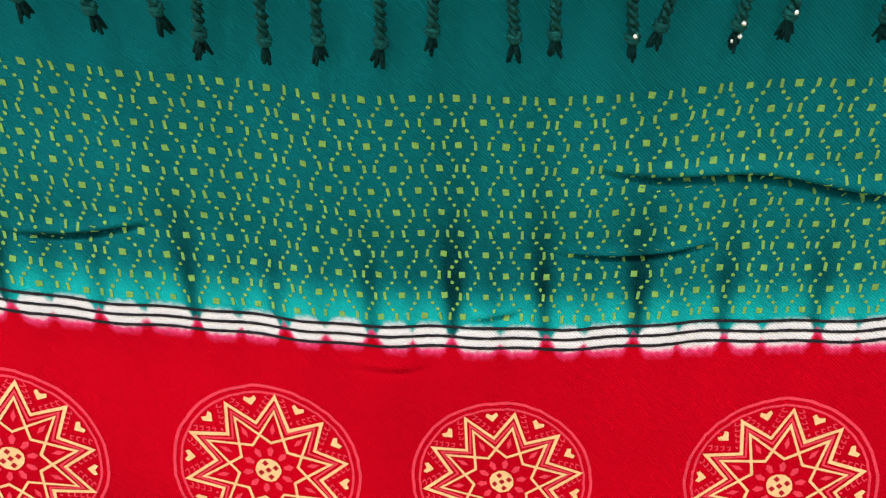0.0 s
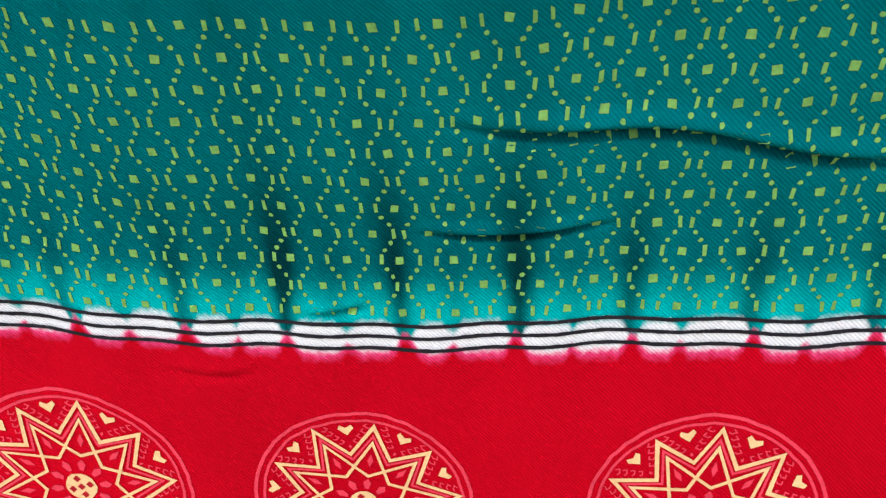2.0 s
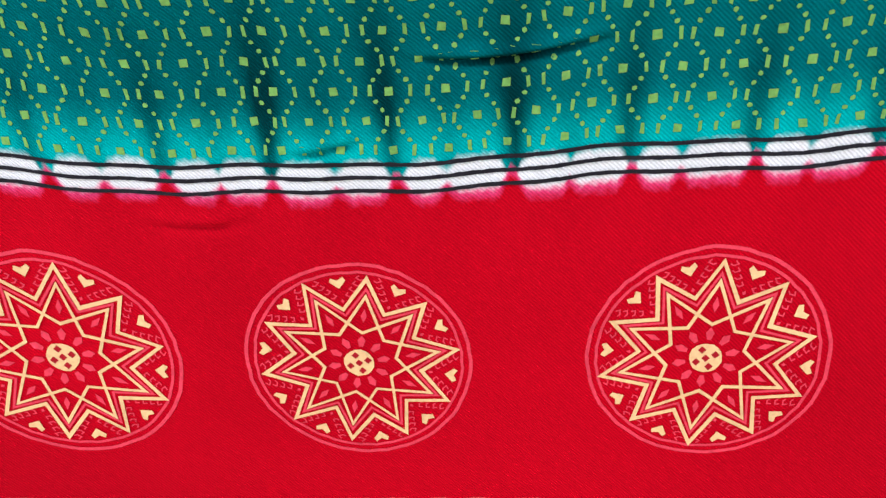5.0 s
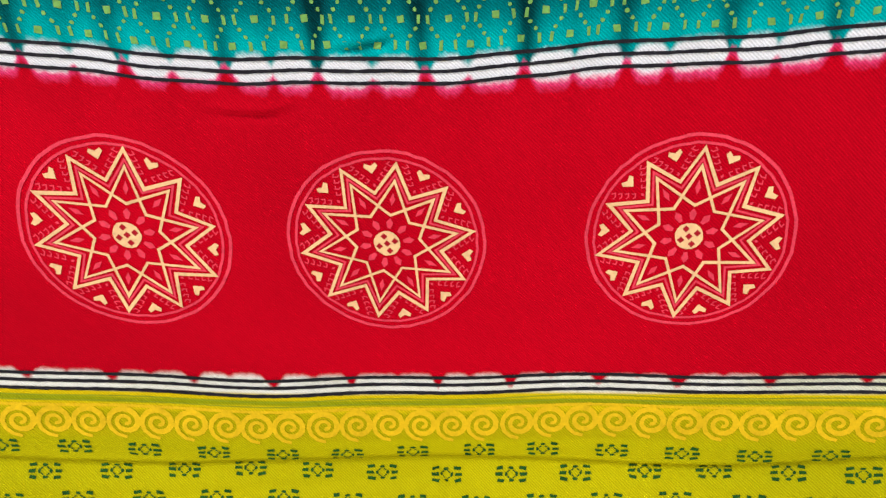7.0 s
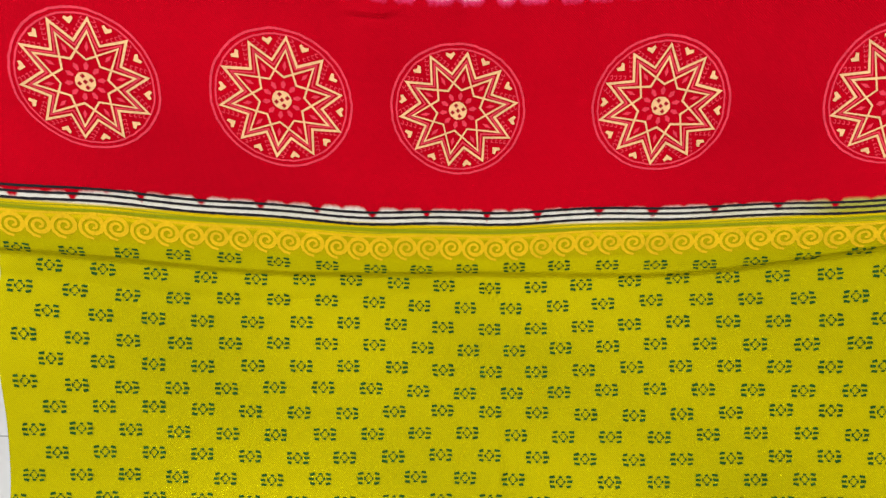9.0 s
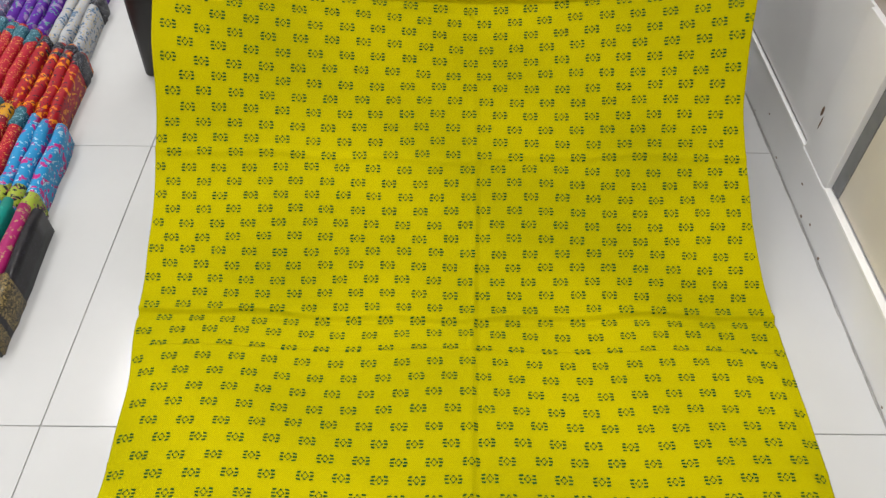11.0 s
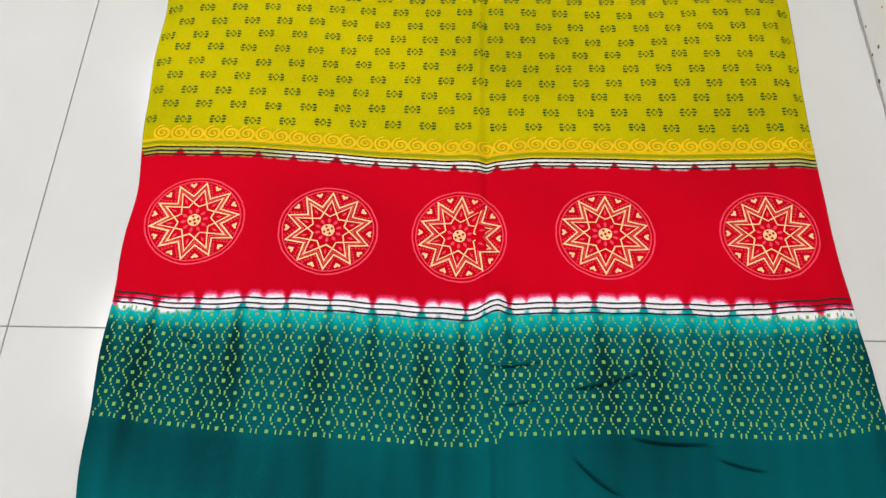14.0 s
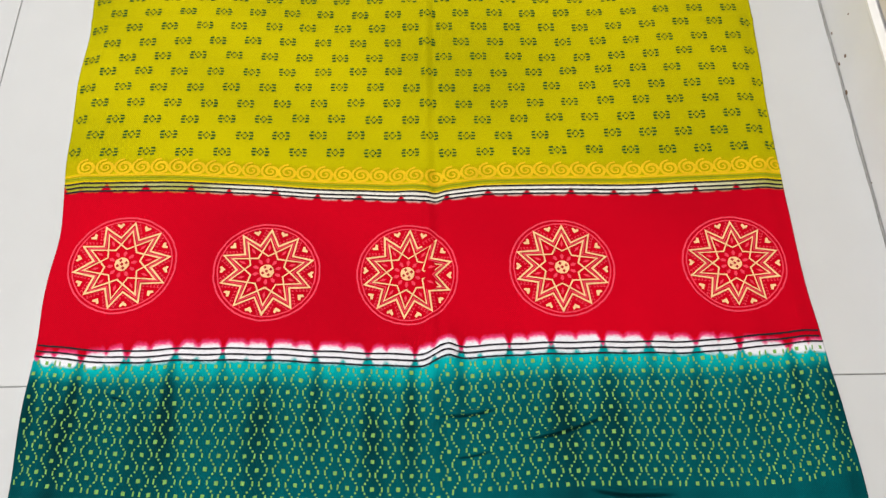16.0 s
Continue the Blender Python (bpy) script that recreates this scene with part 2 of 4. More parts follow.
def swell(w, x):
    """How far the cloth stands off its even course."""
    h = 0.0016 * ripple(x, w, 3, 7, 1.5, 4.0) + 0.0006 * ripple(x, w, 5, 9, 6, 14)
    line = 0.584 + 0.006 * np.cos(w * 5.0)
    h = h + 0.0034 * bell((x - line) / 0.0060) * smooth01((1.62 - w) / 0.3) * (0.55 + 0.45 * np.sin(w * 9 + 1) ** 2) * smooth01((1.5 - w) / 0.4 + 0.3)
    h = h - 0.0018 * bell((x - line - 0.012) / 0.006) * smooth01((1.55 - w) / 0.3)
    h = h + 0.008 * bell((x - 0.566) / 0.020) * bell((w - 0.535) / 0.035) + 0.006 * bell((x - 0.600) / 0.014) * bell((w - 0.300) / 0.03)
    # two folding creases across the cloth
    bend = 0.006 * np.sin(x * 9.0) + 0.003 * np.sin(x * 31.0)
    h = h + 0.0050 * bell((w - W_FLOOR - bend) / 0.0055) - 0.0030 * bell((w - W_FLOOR - bend + 0.012) / 0.007)
    h = h + 0.0022 * bell((w - 1.325 - bend) / 0.006) + 0.0015 * bell((w - 0.80 - bend) / 0.006)
    # the lip above the foot of the chair, that overhangs a narrow valley
    lip = W_RIDGE + 0.004 * np.sin(x * 14) + 0.030 * smooth01((x - 0.75) / 0.35) * 0.6
    h = h + 0.0085 * smooth01((w - lip + 0.003) / 0.006) * smooth01((lip + 0.07 - w) / 0.06)
    h = h - 0.0022 * bell((w - lip + 0.022 + 0.01 * np.sin(x * 6)) / 0.006) * smooth01((0.62 - x) / 0.1)
    # shallow gathers at the tied points
    for side in (0.299, 1.8915):
        h = h + 0.0016 * np.cos(2 * math.pi * (x - 0.02) / 0.064) * bell((w - side) / 0.06)
    # the upper part is drawn a little into upright folds
    h = h + 0.0022 * ripple(x * 2.2, w * 0.3, 11, 5, 2, 5) * smooth01((w - 1.85) / 0.15)
    for x0, w0, x1, w1, deep, wide in TUCKS:
        dx, dw = x1 - x0, w1 - w0
        size = math.hypot(dx, dw)
        s = ((x - x0) * dx + (w - w0) * dw) / size
        d = ((x - x0) * -dw + (w - w0) * dx) / size + 0.004 * np.sin(s * 38)
        ends = smooth01(s / (0.35 * size)) * smooth01((size - s) / (0.35 * size))
        if w0 < 1.0:
            deep, wide = 0.75 * deep, 0.7 * wide
        h = h - 1.35 * deep * bell(d / (0.55 * wide)) * ends + 0.7 * deep * bell((d - 1.5 * wide) / (1.2 * wide)) * ends
    return h


def margins(w):
    """The two long edges."""
    k = np.array([(0, 0.114, 1.068), (0.055, 0.108, 1.075), (0.14, 0.104, 1.075), (0.2, 0.101, 1.071), (0.285, 0.104, 1.064), (0.38, 0.099, 1.055), (0.455, 0.103, 1.055), (0.57, 0.094, 1.057),
                  (0.7, 0.086, 1.063), (0.8, 0.085, 1.066), (0.93, 0.080, 1.067), (1.065, 0.060, 1.067), (1.2, 0.072, 1.034), (1.3, 0.076, 1.028), (1.4, 0.080, 1.018), (1.5, 0.080, 1.022),
                  (1.6, 0.084, 1.035), (1.66, 0.088, 1.044), (1.9, 0.080, 1.075), (2.3, 0.075, 1.085)])
    kk = [np.interp(np.clip(w + o, 0, 2.3), k[:, 0], k[:, c]) for c in (1, 2) for o in (-0.02, 0.0, 0.02)]
    wave = 0.0025 * np.sin(w * 17) + 0.0015 * np.sin(w * 41 + 1)
    slope = smooth01((w - 1.1) / 0.1) * smooth01((1.75 - w) / 0.1)
    return sum(kk[:3]) / 3 - 0.003 - 0.004 * slope + 0.6 * wave, sum(kk[3:]) / 3 + 0.003 + 0.006 * slope + 0.0015 * np.sin(w * 14 + 2)


def drift(w, x):
    """Rows of the print do not run quite straight across."""
    return 0.0035 * np.sin(x * 6.0 + 1.0) * smooth01((1.2 - w) / 0.4) + 0.002 * np.sin(x * 17 + w * 5)


STEP = 0.003
WS = np.concatenate([np.arange(0, 0.045, STEP), np.arange(0.045, 0.245, 0.0011), np.arange(0.245, 1.935, STEP), np.arange(1.935, 2.035, 0.0011), np.arange(2.035, W_END, STEP), [W_END]])
NW, NX = len(WS), 350
VS = np.linspace(0, 1, NX)
GW, GV = np.meshgrid(WS, VS, indexing="ij")
LEFT, RIGHT = margins(WS)
GX = LEFT[:, None] + (RIGHT - LEFT)[:, None] * GV
CY, CZ = spine(WS)
TY, TZ = np.gradient(CY), np.gradient(CZ)
TL = np.hypot(TY, TZ)
NY, NZ = -TZ / TL, TY / TL
flat = smooth01((W_FLOOR + 0.05 - GW) / 0.1)
DX2 = np.abs(GX - X_MID) ** 1.5
rise = smooth01((GW - 1.25) / (W_RIDGE - 1.25)) ** 1.5
TOP_HANG = 0.066
HS = swell(GW, GX)
HS = np.where(GW < 1.0, HS + 0.006 * smooth01((GW - 0.005) / 0.03) * smooth01(np.minimum(GX - LEFT[:, None], RIGHT[:, None] - GX) / 0.03), HS)
PX = GX.copy()
PY = CY[:, None] + NY[:, None] * HS - 0.10 * DX2 * rise * (1 - 0.7 * smooth01((GW - 1.75) / 0.12)) + 0.02 * (GX - X_MID) * smooth01((GW - 1.7) / 0.2) + drift(GW, GX) * flat
PZ = CZ[:, None] + NZ[:, None] * HS + DX2 * rise * np.where(GX < X_MID, 0.215, 0.215 - 0.125 * smooth01((GW - 1.60) / 0.16))
PY = PY + np.clip(1 - GW / 0.07, 0, 1) * (0.012 + 0.014 * smooth01((GX - 0.52) / 0.15) * smooth01((1.04 - GX) / 0.2))
PZ = np.maximum(PZ, 0.0012)
GRID = np.stack([PX, PY, PZ], -1)
DU, DV = np.gradient(GRID, axis=0), np.gradient(GRID, axis=1)
NRM = np.cross(DV, DU)
NRM /= np.linalg.norm(NRM, axis=-1, keepdims=True)


def row_index(w):
    return int(np.clip(np.searchsorted(WS, w), 0, NW - 1))


def on_cloth(w, x, lift=0.0005):
    """Points of the cloth's upper face at length w and at x metres across, a hair above it."""
    w, x = np.asarray(w, float), np.asarray(x, float)
    i = np.clip(np.interp(w, WS, np.arange(NW)), 0, NW - 1.001)
    i0 = i.astype(int)
    fi = i - i0
    lo = LEFT[i0] * (1 - fi) + LEFT[i0 + 1] * fi
    hi = RIGHT[i0] * (1 - fi) + RIGHT[i0 + 1] * fi
    j = np.clip((x - lo) / (hi - lo) * (NX - 1), 0, NX - 1.001)
    j0 = j.astype(int)
    fj = j - j0
    out = []
    for g in (GRID, NRM):
        out.append(g[i0, j0] * ((1 - fi) * (1 - fj))[:, None] + g[i0 + 1, j0] * (fi * (1 - fj))[:, None] + g[i0, j0 + 1] * ((1 - fi) * fj)[:, None] + g[i0 + 1, j0 + 1] * (fi * fj)[:, None])
    return out[0] + lift * out[1]


# the lower prints wander: x and shift of the dotted end, the white strip and the golden border
WANDER = ((0.135, (0.10, 0.19, 0.295, 0.413, 0.517, 0.575, 0.607, 0.713, 0.853, 0.945, 1.00, 1.069), (0.016, 0.007, 0.001, -0.004, -0.007, -0.006, 0.008, 0.009, 0.006, 0.005, 0.008, 0.018)),
          (0.299, (0.10, 0.158, 0.224, 0.276, 0.394, 0.513, 0.573, 0.590, 0.599, 0.618, 0.678, 0.79, 0.903, 0.957, 1.06), (0.005, -0.002, -0.005, -0.003, -0.005, -0.007, -0.008, -0.001, 0.006, 0.000, 0.001, 0.0, 0.0, 0.003, 0.008)),
          (0.516, (0.10, 0.168, 0.249, 0.33, 0.411, 0.492, 0.549, 0.586, 0.606, 0.655, 0.80, 1.057), (0.009, 0.009, 0.007, 0.003, 0.001, -0.001, -0.004, -0.009, -0.004, 0.001, 0.002, 0.001)))


def wander(w, x):
    """How far the print at length w has slipped along the cloth."""
    w, x = np.asarray(w, float), np.asarray(x, float)
    rows = [sum(np.interp(x + o, xs, ds) for o in (-0.006, 0.0, 0.006)) / 3 for _, xs, ds in WANDER]
    a = np.clip((w - 0.135) / 0.164, 0, 1)
    b = np.clip((w - 0.299) / 0.217, 0, 1)
    return (rows[0] * (1 - a) + rows[1] * a * (1 - b) + rows[2] * b) * smooth01((0.80 - w) / 0.2)


# the print's own coordinate: q runs from the white strip towards the middle of the cloth
Q_MID, TOP_MID, TOP_SCALE = 0.299, 1.8915, 0.93


def q_to_w(q, top):
    return TOP_MID - q / TOP_SCALE if top else Q_MID + q


GQ = np.where(GW < 1.15, GW - wander(GW, GX) - Q_MID, (TOP_MID - GW) * TOP_SCALE)
# near the long edges the strips swing towards the end
sway = 0.013 * smooth01((0.24 - GX) / 0.12) * (GW < 1.15) + 0.017 * smooth01((GX - 0.90) / 0.14) * (GW < 1.15) - 0.004 * bell((GX - 0.78) / 0.12) * (GW < 1.15)
GQ = GQ + sway * bell(GQ / 0.035)
GQ = GQ * (1 + np.where(GW < 1.15, -0.14, 0.12) * bell(GQ / 0.022)) - 0.003 * bell(GQ / 0.03) * bell((GX - 0.5) / 0.28) * (GW < 1.15)
PITCH = 0.0625


def knots(x, shift, seed, strong=0.5, pitch=PITCH):
    """1 at the tied points, 0 between: a strong one every PITCH and a weaker one half way, unevenly placed."""
    r = np.random.RandomState(seed)
    out = 0 * x
    for k in range(-1, 19):
        for half, amp in ((0.0, 1.0), (0.5, strong)):
            at = shift + (k + half) * pitch + r.uniform(-0.004, 0.004)
            wide = (0.0040 if half == 0 else 0.0026) * r.uniform(0.8, 1.5)
            out = np.maximum(out, amp * r.uniform(0.75, 1.1) * bell((x - at) / wide))
    return out


def streaks(x, q, shift, seed, pitch=PITCH):
    r = np.random.RandomState(seed)
    out = 0 * x
    for k in range(-1, 19):
        for half, amp in ((0.0, 1.0), (0.5, 0.45)):
            at = shift + (k + half) * pitch + r.uniform(-0.004, 0.004)
            run = r.uniform(0.05, 0.17)
            wide = 0.006 + 0.10 * np.clip(-q, 0, 0.2) * r.uniform(0.6, 1.4)
            lean = r.uniform(-0.06, 0.06)
            out = out + amp * r.uniform(0.5, 1.0) * bell((x - at + lean * q) / wide) * bell(np.clip(-q, 0, 1) / run)
    return np.clip(out, 0, 1)


is_top = GW > 1.15
KN = np.where(is_top, knots(GX, 0.578 - 9 * PITCH, 21), knots(GX, 0.0434, 22, 0.4, 0.0573))
KLOW = np.where(is_top, knots(GX, 0.040, 23, 0.25, 0.0595), knots(GX, -0.020, 24, 0.3, 0.0565))
cover = 0.0 + 0.9 * smooth01((0.24 - GX) / 0.15) + 0.9 * smooth01((GX - 0.93) / 0.12)
KLOW = np.clip(KLOW + np.where(is_top, 0.75 * smooth01((0.26 - GX) / 0.12), 0.15) * cover, 0, 1.2)
SPREAD = np.where(is_top, 0.8 * smooth01((GX - 0.80) / 0.14), 0.9 * smooth01((0.40 - GX) / 0.18) + 0.7 * smooth01((GX - 0.86) / 0.14))
SPREAD = np.clip(SPREAD + 0.12 * ripple(GX, GW, 61, 6, 4, 14), 0, 1)
KN = np.clip(KN + np.where(is_top, 0.2, 0.10) * cover, 0, 1.2)
ST = np.where(is_top, streaks(GX, GQ, 0.578 - 9 * PITCH, 21), streaks(GX, GQ, 0.0434, 22, 0.0573))
patch = 0.5 + 0.35 * ripple(GX, GW, 41, 8, 2, 7)
threads = 0.5 + 0.3 * ripple(GX * 6, GW * 0.25, 47, 9, 3, 12)
ST = np.clip(ST * np.where(is_top, 1.0, 0.70) + (np.where(is_top, 0.44, 0.30) * np.clip(patch, 0, 1) + 0.12 * np.clip(threads, 0, 1)) * smooth01((-GQ - 0.01) / 0.03) * np.where(is_top, 0.60, 1.15), 0, 1)
ST = np.where(is_top, ST * (1 - 0.45 * smooth01((GW - 1.93) / 0.08)), ST)
def tuck_shade(w, x):
    """Shade inside the small tucks, put into the cloth's colour as darker green."""
    out = 0 * x
    for x0, w0, x1, w1, deep, wide in TUCKS[:11]:
        dx, dw = x1 - x0, w1 - w0
        size = math.hypot(dx, dw)
        s = ((x - x0) * dx + (w - w0) * dw) / size
        d = ((x - x0) * -dw + (w - w0) * dx) / size + 0.004 * np.sin(s * 38)
        out = np.maximum(out, bell(d / ((0.45 if w0 < 1.0 else 0.75) * wide)) * smooth01(s / (0.3 * size)) * smooth01((size - s) / (0.3 * size)))
    return out


# painted shade of the tucks, then a darker green towards the lower end
ST = np.clip(ST + 0.45 * tuck_shade(GW, GX) + (0.27 * smooth01((-GQ - 0.03) / 0.06) + 0.10 * smooth01((-GQ - 0.165) / 0.02)) * (GW < 1.15), 0, 1)
TONE = np.clip(0.5 + 0.4 * ripple(GX, GW * 0.6, 43, 9, 1.5, 9), 0, 1)

shawl = tagged(new("dupatta"), "long lime, red and green block-printed cloth draped from chair to floor", "cloth")
index = np.arange(NW * NX).reshape(NW, NX)
faces = np.stack([index[:-1, :-1], index[:-1, 1:], index[1:, 1:], index[1:, :-1]], -1).reshape(-1, 4)
me = bpy.data.meshes.new("cloth_panel")
me.vertices.add(NW * NX)
me.vertices.foreach_set("co", GRID.reshape(-1))
me.loops.add(faces.size)
me.loops.foreach_set("vertex_index", faces.reshape(-1))
me.polygons.add(len(faces))
me.polygons.foreach_set("loop_start", np.arange(0, faces.size, 4))
me.polygons.foreach_set("use_smooth", np.ones(len(faces), bool))
me.update(calc_edges=True)
for name, field in (("q", GQ), ("knot", KN), ("knot_low", KLOW), ("streak_shade", ST), ("tone", TONE), ("spread", SPREAD)):
    me.attributes.new(name, "FLOAT", "POINT").data.foreach_set("value", field.reshape(-1).astype(np.float32))
uv = me.uv_layers.new(name="UVMap")
uv.data.foreach_set("uv", np.stack([GX, GW], -1).reshape(-1, 2)[faces.reshape(-1)].reshape(-1).astype(np.float32))
me.materials.append(CLOTH)
panel = new("cloth_panel", me)
panel.parent = shawl
thick = panel.modifiers.new("thickness", "SOLIDIFY")
thick.thickness, thick.offset = 0.0008, -1.0


# ---- prints: thin layers of ink that follow the cloth ----
class Print:
    """Collects flat shapes given as corners in (w, x)."""

    def __init__(self):
        self.w, self.x, self.faces = [], [], []

    def face(self, pts):
        k = len(self.w)
        for w, x in pts:
            self.w.append(w)
            self.x.append(x)
        self.faces.append(tuple(range(k, k + len(pts))))

    def ribbon(self, pts, width, closed=False):
        """A stroke of even width along the points, with mitred joints."""
        p = np.array(pts, float)
        n = len(p)
        wide = np.broadcast_to(width, (n,))
        left, right = [], []
        for i in range(n):
            a = p[i - 1] if (i or closed) else p[i]
            c = p[(i + 1) % n] if (i < n - 1 or closed) else p[i]
            d0, d1 = p[i] - a, c - p[i]
            d0 = d0 / (np.linalg.norm(d0) + 1e-12)
            d1 = d1 / (np.linalg.norm(d1) + 1e-12)
            t = d0 + d1
            t = t / (np.linalg.norm(t) + 1e-12)
            nn = np.array([-t[1], t[0]])
            ref = d1 if np.linalg.norm(c - p[i]) > 1e-9 else d0
            stretch = min(2.2, 1 / max(0.3, abs(nn @ np.array([-ref[1], ref[0]]))))
            left.append(p[i] + nn * wide[i] / 2 * stretch)
            right.append(p[i] - nn * wide[i] / 2 * stretch)
        for i in range(n if closed else n - 1):
            j = (i + 1) % n
            self.face([left[i], left[j], right[j], right[i]])

    def make(self, name, material, parent, label="", lift=0.0005, stuff=False):
        if not self.w:
            return None
        pts = on_cloth(self.w, self.x, lift)
        # all faces look up from the cloth
        faces = []
        for f in self.faces:
            a = sum(self.x[f[k]] * self.w[f[(k + 1) % len(f)]] - self.x[f[(k + 1) % len(f)]] * self.w[f[k]] for k in range(len(f)))
            faces.append(f if a > 0 else f[::-1])
        ob = mesh_from(name, pts, faces, material, parent)
        if label:
            tagged(ob, label)
        if stuff:
            tagged(ob, kind="stuff")
        return ob


rng = random.Random(7)


def blob(p, w, x, half_w, half_x, turn=0.0, n=6, rough=0.12):
    """A small uneven dab of ink."""
    pts = []
    for k in range(n):
        a = 2 * math.pi * (k + 0.5) / n + turn
        m = 1 + rng.uniform(-rough, rough)
        pts.append((w + half_w * m * math.sin(a), x + half_x * m * math.cos(a)))
    p.face(pts)


def dab(p, w, x, half_w, half_x, turn=0.0, rough=0.15):
    """A small uneven rectangle of ink."""
    pts = []
    for sw, sx in ((-1, -1), (-1, 1), (1, 1), (1, -1)):
        dw, dx = sw * half_w * (1 + rng.uniform(-rough, rough)), sx * half_x * (1 + rng.uniform(-rough, rough))
        pts.append((w + dw * math.cos(turn) - dx * math.sin(turn), x + dw * math.sin(turn) + dx * math.cos(turn)))
    p.face(pts)


def inside(w, x, rim=0.004):
    i = row_index(w)
    return LEFT[i] + rim < x < RIGHT[i] - rim


def row_drift(x, top, w=0.3):
    """How the printed rows wander."""
    if top:
        return 0.0016 * math.sin(x * 11) + 0.0012 * math.sin(x * 37 + 1)
    return float(wander(w, x))


def long_line(p, q, width, top, seed):
    r = random.Random(seed)
    pts, wid = [], []
    n = 330
    for k in range(n + 1):
        x = 0.03 + 1.12 * k / n
        w = q_to_w(q, top) + row_drift(x, top, q_to_w(q, top)) + 0.00015 * r.uniform(-1, 1)
        i = row_index(w)
        if LEFT[i] < x < RIGHT[i]:
            pts.append((w, x))
            wid.append(width * r.uniform(0.88, 1.12))
    p.ribbon(pts, np.array(wid))


def mandala(w0, x0, size_w, size_x, turn, name_label):
    """Two pink rings, a ten-pointed star in double outline, an inner star, petals, hearts and a chequered centre."""
    root = new("printed_medallion")
    root.parent = shawl
    tagged(root, name_label)

    def at(r, a):
        return (w0 + size_w * r * math.sin(a + turn), x0 + size_x * r * math.cos(a + turn))

    wide = size_x * 0.034
    outline, pink, dark, disc = Print(), Print(), Print(), Print()
    inner, hearts = [Print(), Print()], [Print() for _ in range(10)]
    for r in (1.0, 0.925):
        pink.ribbon([at(r * rng.uniform(0.994, 1.006), 2 * math.pi * k / 72) for k in range(72)], wide * (0.75 if r < 1 else 0.95), True)
    stepa = 2 * math.pi / 10
    tips = [rng.uniform(0.86, 0.90) for _ in range(10)]
    zig = [at(tips[k // 2] if k % 2 == 0 else 0.565 * rng.uniform(0.97, 1.03), k * stepa / 2 + rng.uniform(-0.012, 0.012)) for k in range(20)]
    outline.ribbon(zig, np.array([wide * rng.uniform(0.85, 1.15) for _ in zig]), True)
    pink.ribbon([at(tips[k // 2] - 0.105 if k % 2 == 0 else 0.50, k * stepa / 2) for k in range(20)], wide * 0.62, True)
    # the inner star: two zigzags that cross
    for half in (0, 1):
        pts = [at(tips[k % 10] - 0.175 if k % 2 == half else 0.325 * rng.uniform(0.95, 1.05), k * stepa) for k in range(10)]
        inner[half].ribbon(pts, np.array([wide * rng.uniform(0.7, 0.95) for _ in pts]), True)
    for k in range(10):
        # petals round the centre and a leaf in each point
        a = k * stepa
        pink.face([at(0.17, a - 0.10), at(0.24, a - 0.15), at(0.285, a), at(0.24, a + 0.15), at(0.17, a + 0.10)])
        pink.face([at(0.42, a), at(0.49, a + 0.055), at(0.57, a), at(0.49, a - 0.055)])
        # hearts between the points, with curled sprigs
        b = (k + 0.5) * stepa + rng.uniform(-0.02, 0.02)
        hearts[k].face([at(0.775, b), at(0.852, b + 0.082), at(0.888, b + 0.060), at(0.858, b), at(0.888, b - 0.060), at(0.852, b - 0.082)])
        for side in (-1, 1):
            for m, (rr, off) in enumerate(((0.87, 0.20), (0.815, 0.165), (0.76, 0.12), (0.705, 0.07))):
                c0 = b + side * off
                pink.ribbon([at(rr + 0.025, c0 + side * 0.02), at(rr, c0 - side * 0.012), at(rr - 0.022, c0 + side * 0.030), at(rr - 0.012, c0 + side * 0.062)], wide * 0.36)
        pink.face([at(0.645, b + 0.025), at(0.67, b), at(0.645, b - 0.025), at(0.625, b)])
    disc.face([at(0.138 * rng.uniform(0.96, 1.04), 2 * math.pi * k / 18) for k in range(18)])
    for ca, cr in ((0.6, 0.0), (0.5, 0.085), (2.1, 0.085), (3.6, 0.085), (5.2, 0.085)):
        cw, cx = at(cr, ca)
        s = 0.036
        dark.face([(cw + size_w * s, cx), (cw, cx + size_x * s), (cw - size_w * s, cx), (cw, cx - size_x * s)])
    pink.make("pink_tracery", INK_PINK, root, lift=0.0005, stuff=True)
    outline.make("star_outline", INK_CREAM, root, lift=0.0008)
    for p in inner:
        p.make("inner_star", INK_CREAM, root, lift=0.0009)
    for p in hearts:
        p.make("heart", INK_CREAM, root, lift=0.0008)
    disc.make("centre_disc", INK_CREAM, root, lift=0.0008)
    dark.make("centre_check", INK_DARKRED, root, lift=0.0011, stuff=True)
    return root


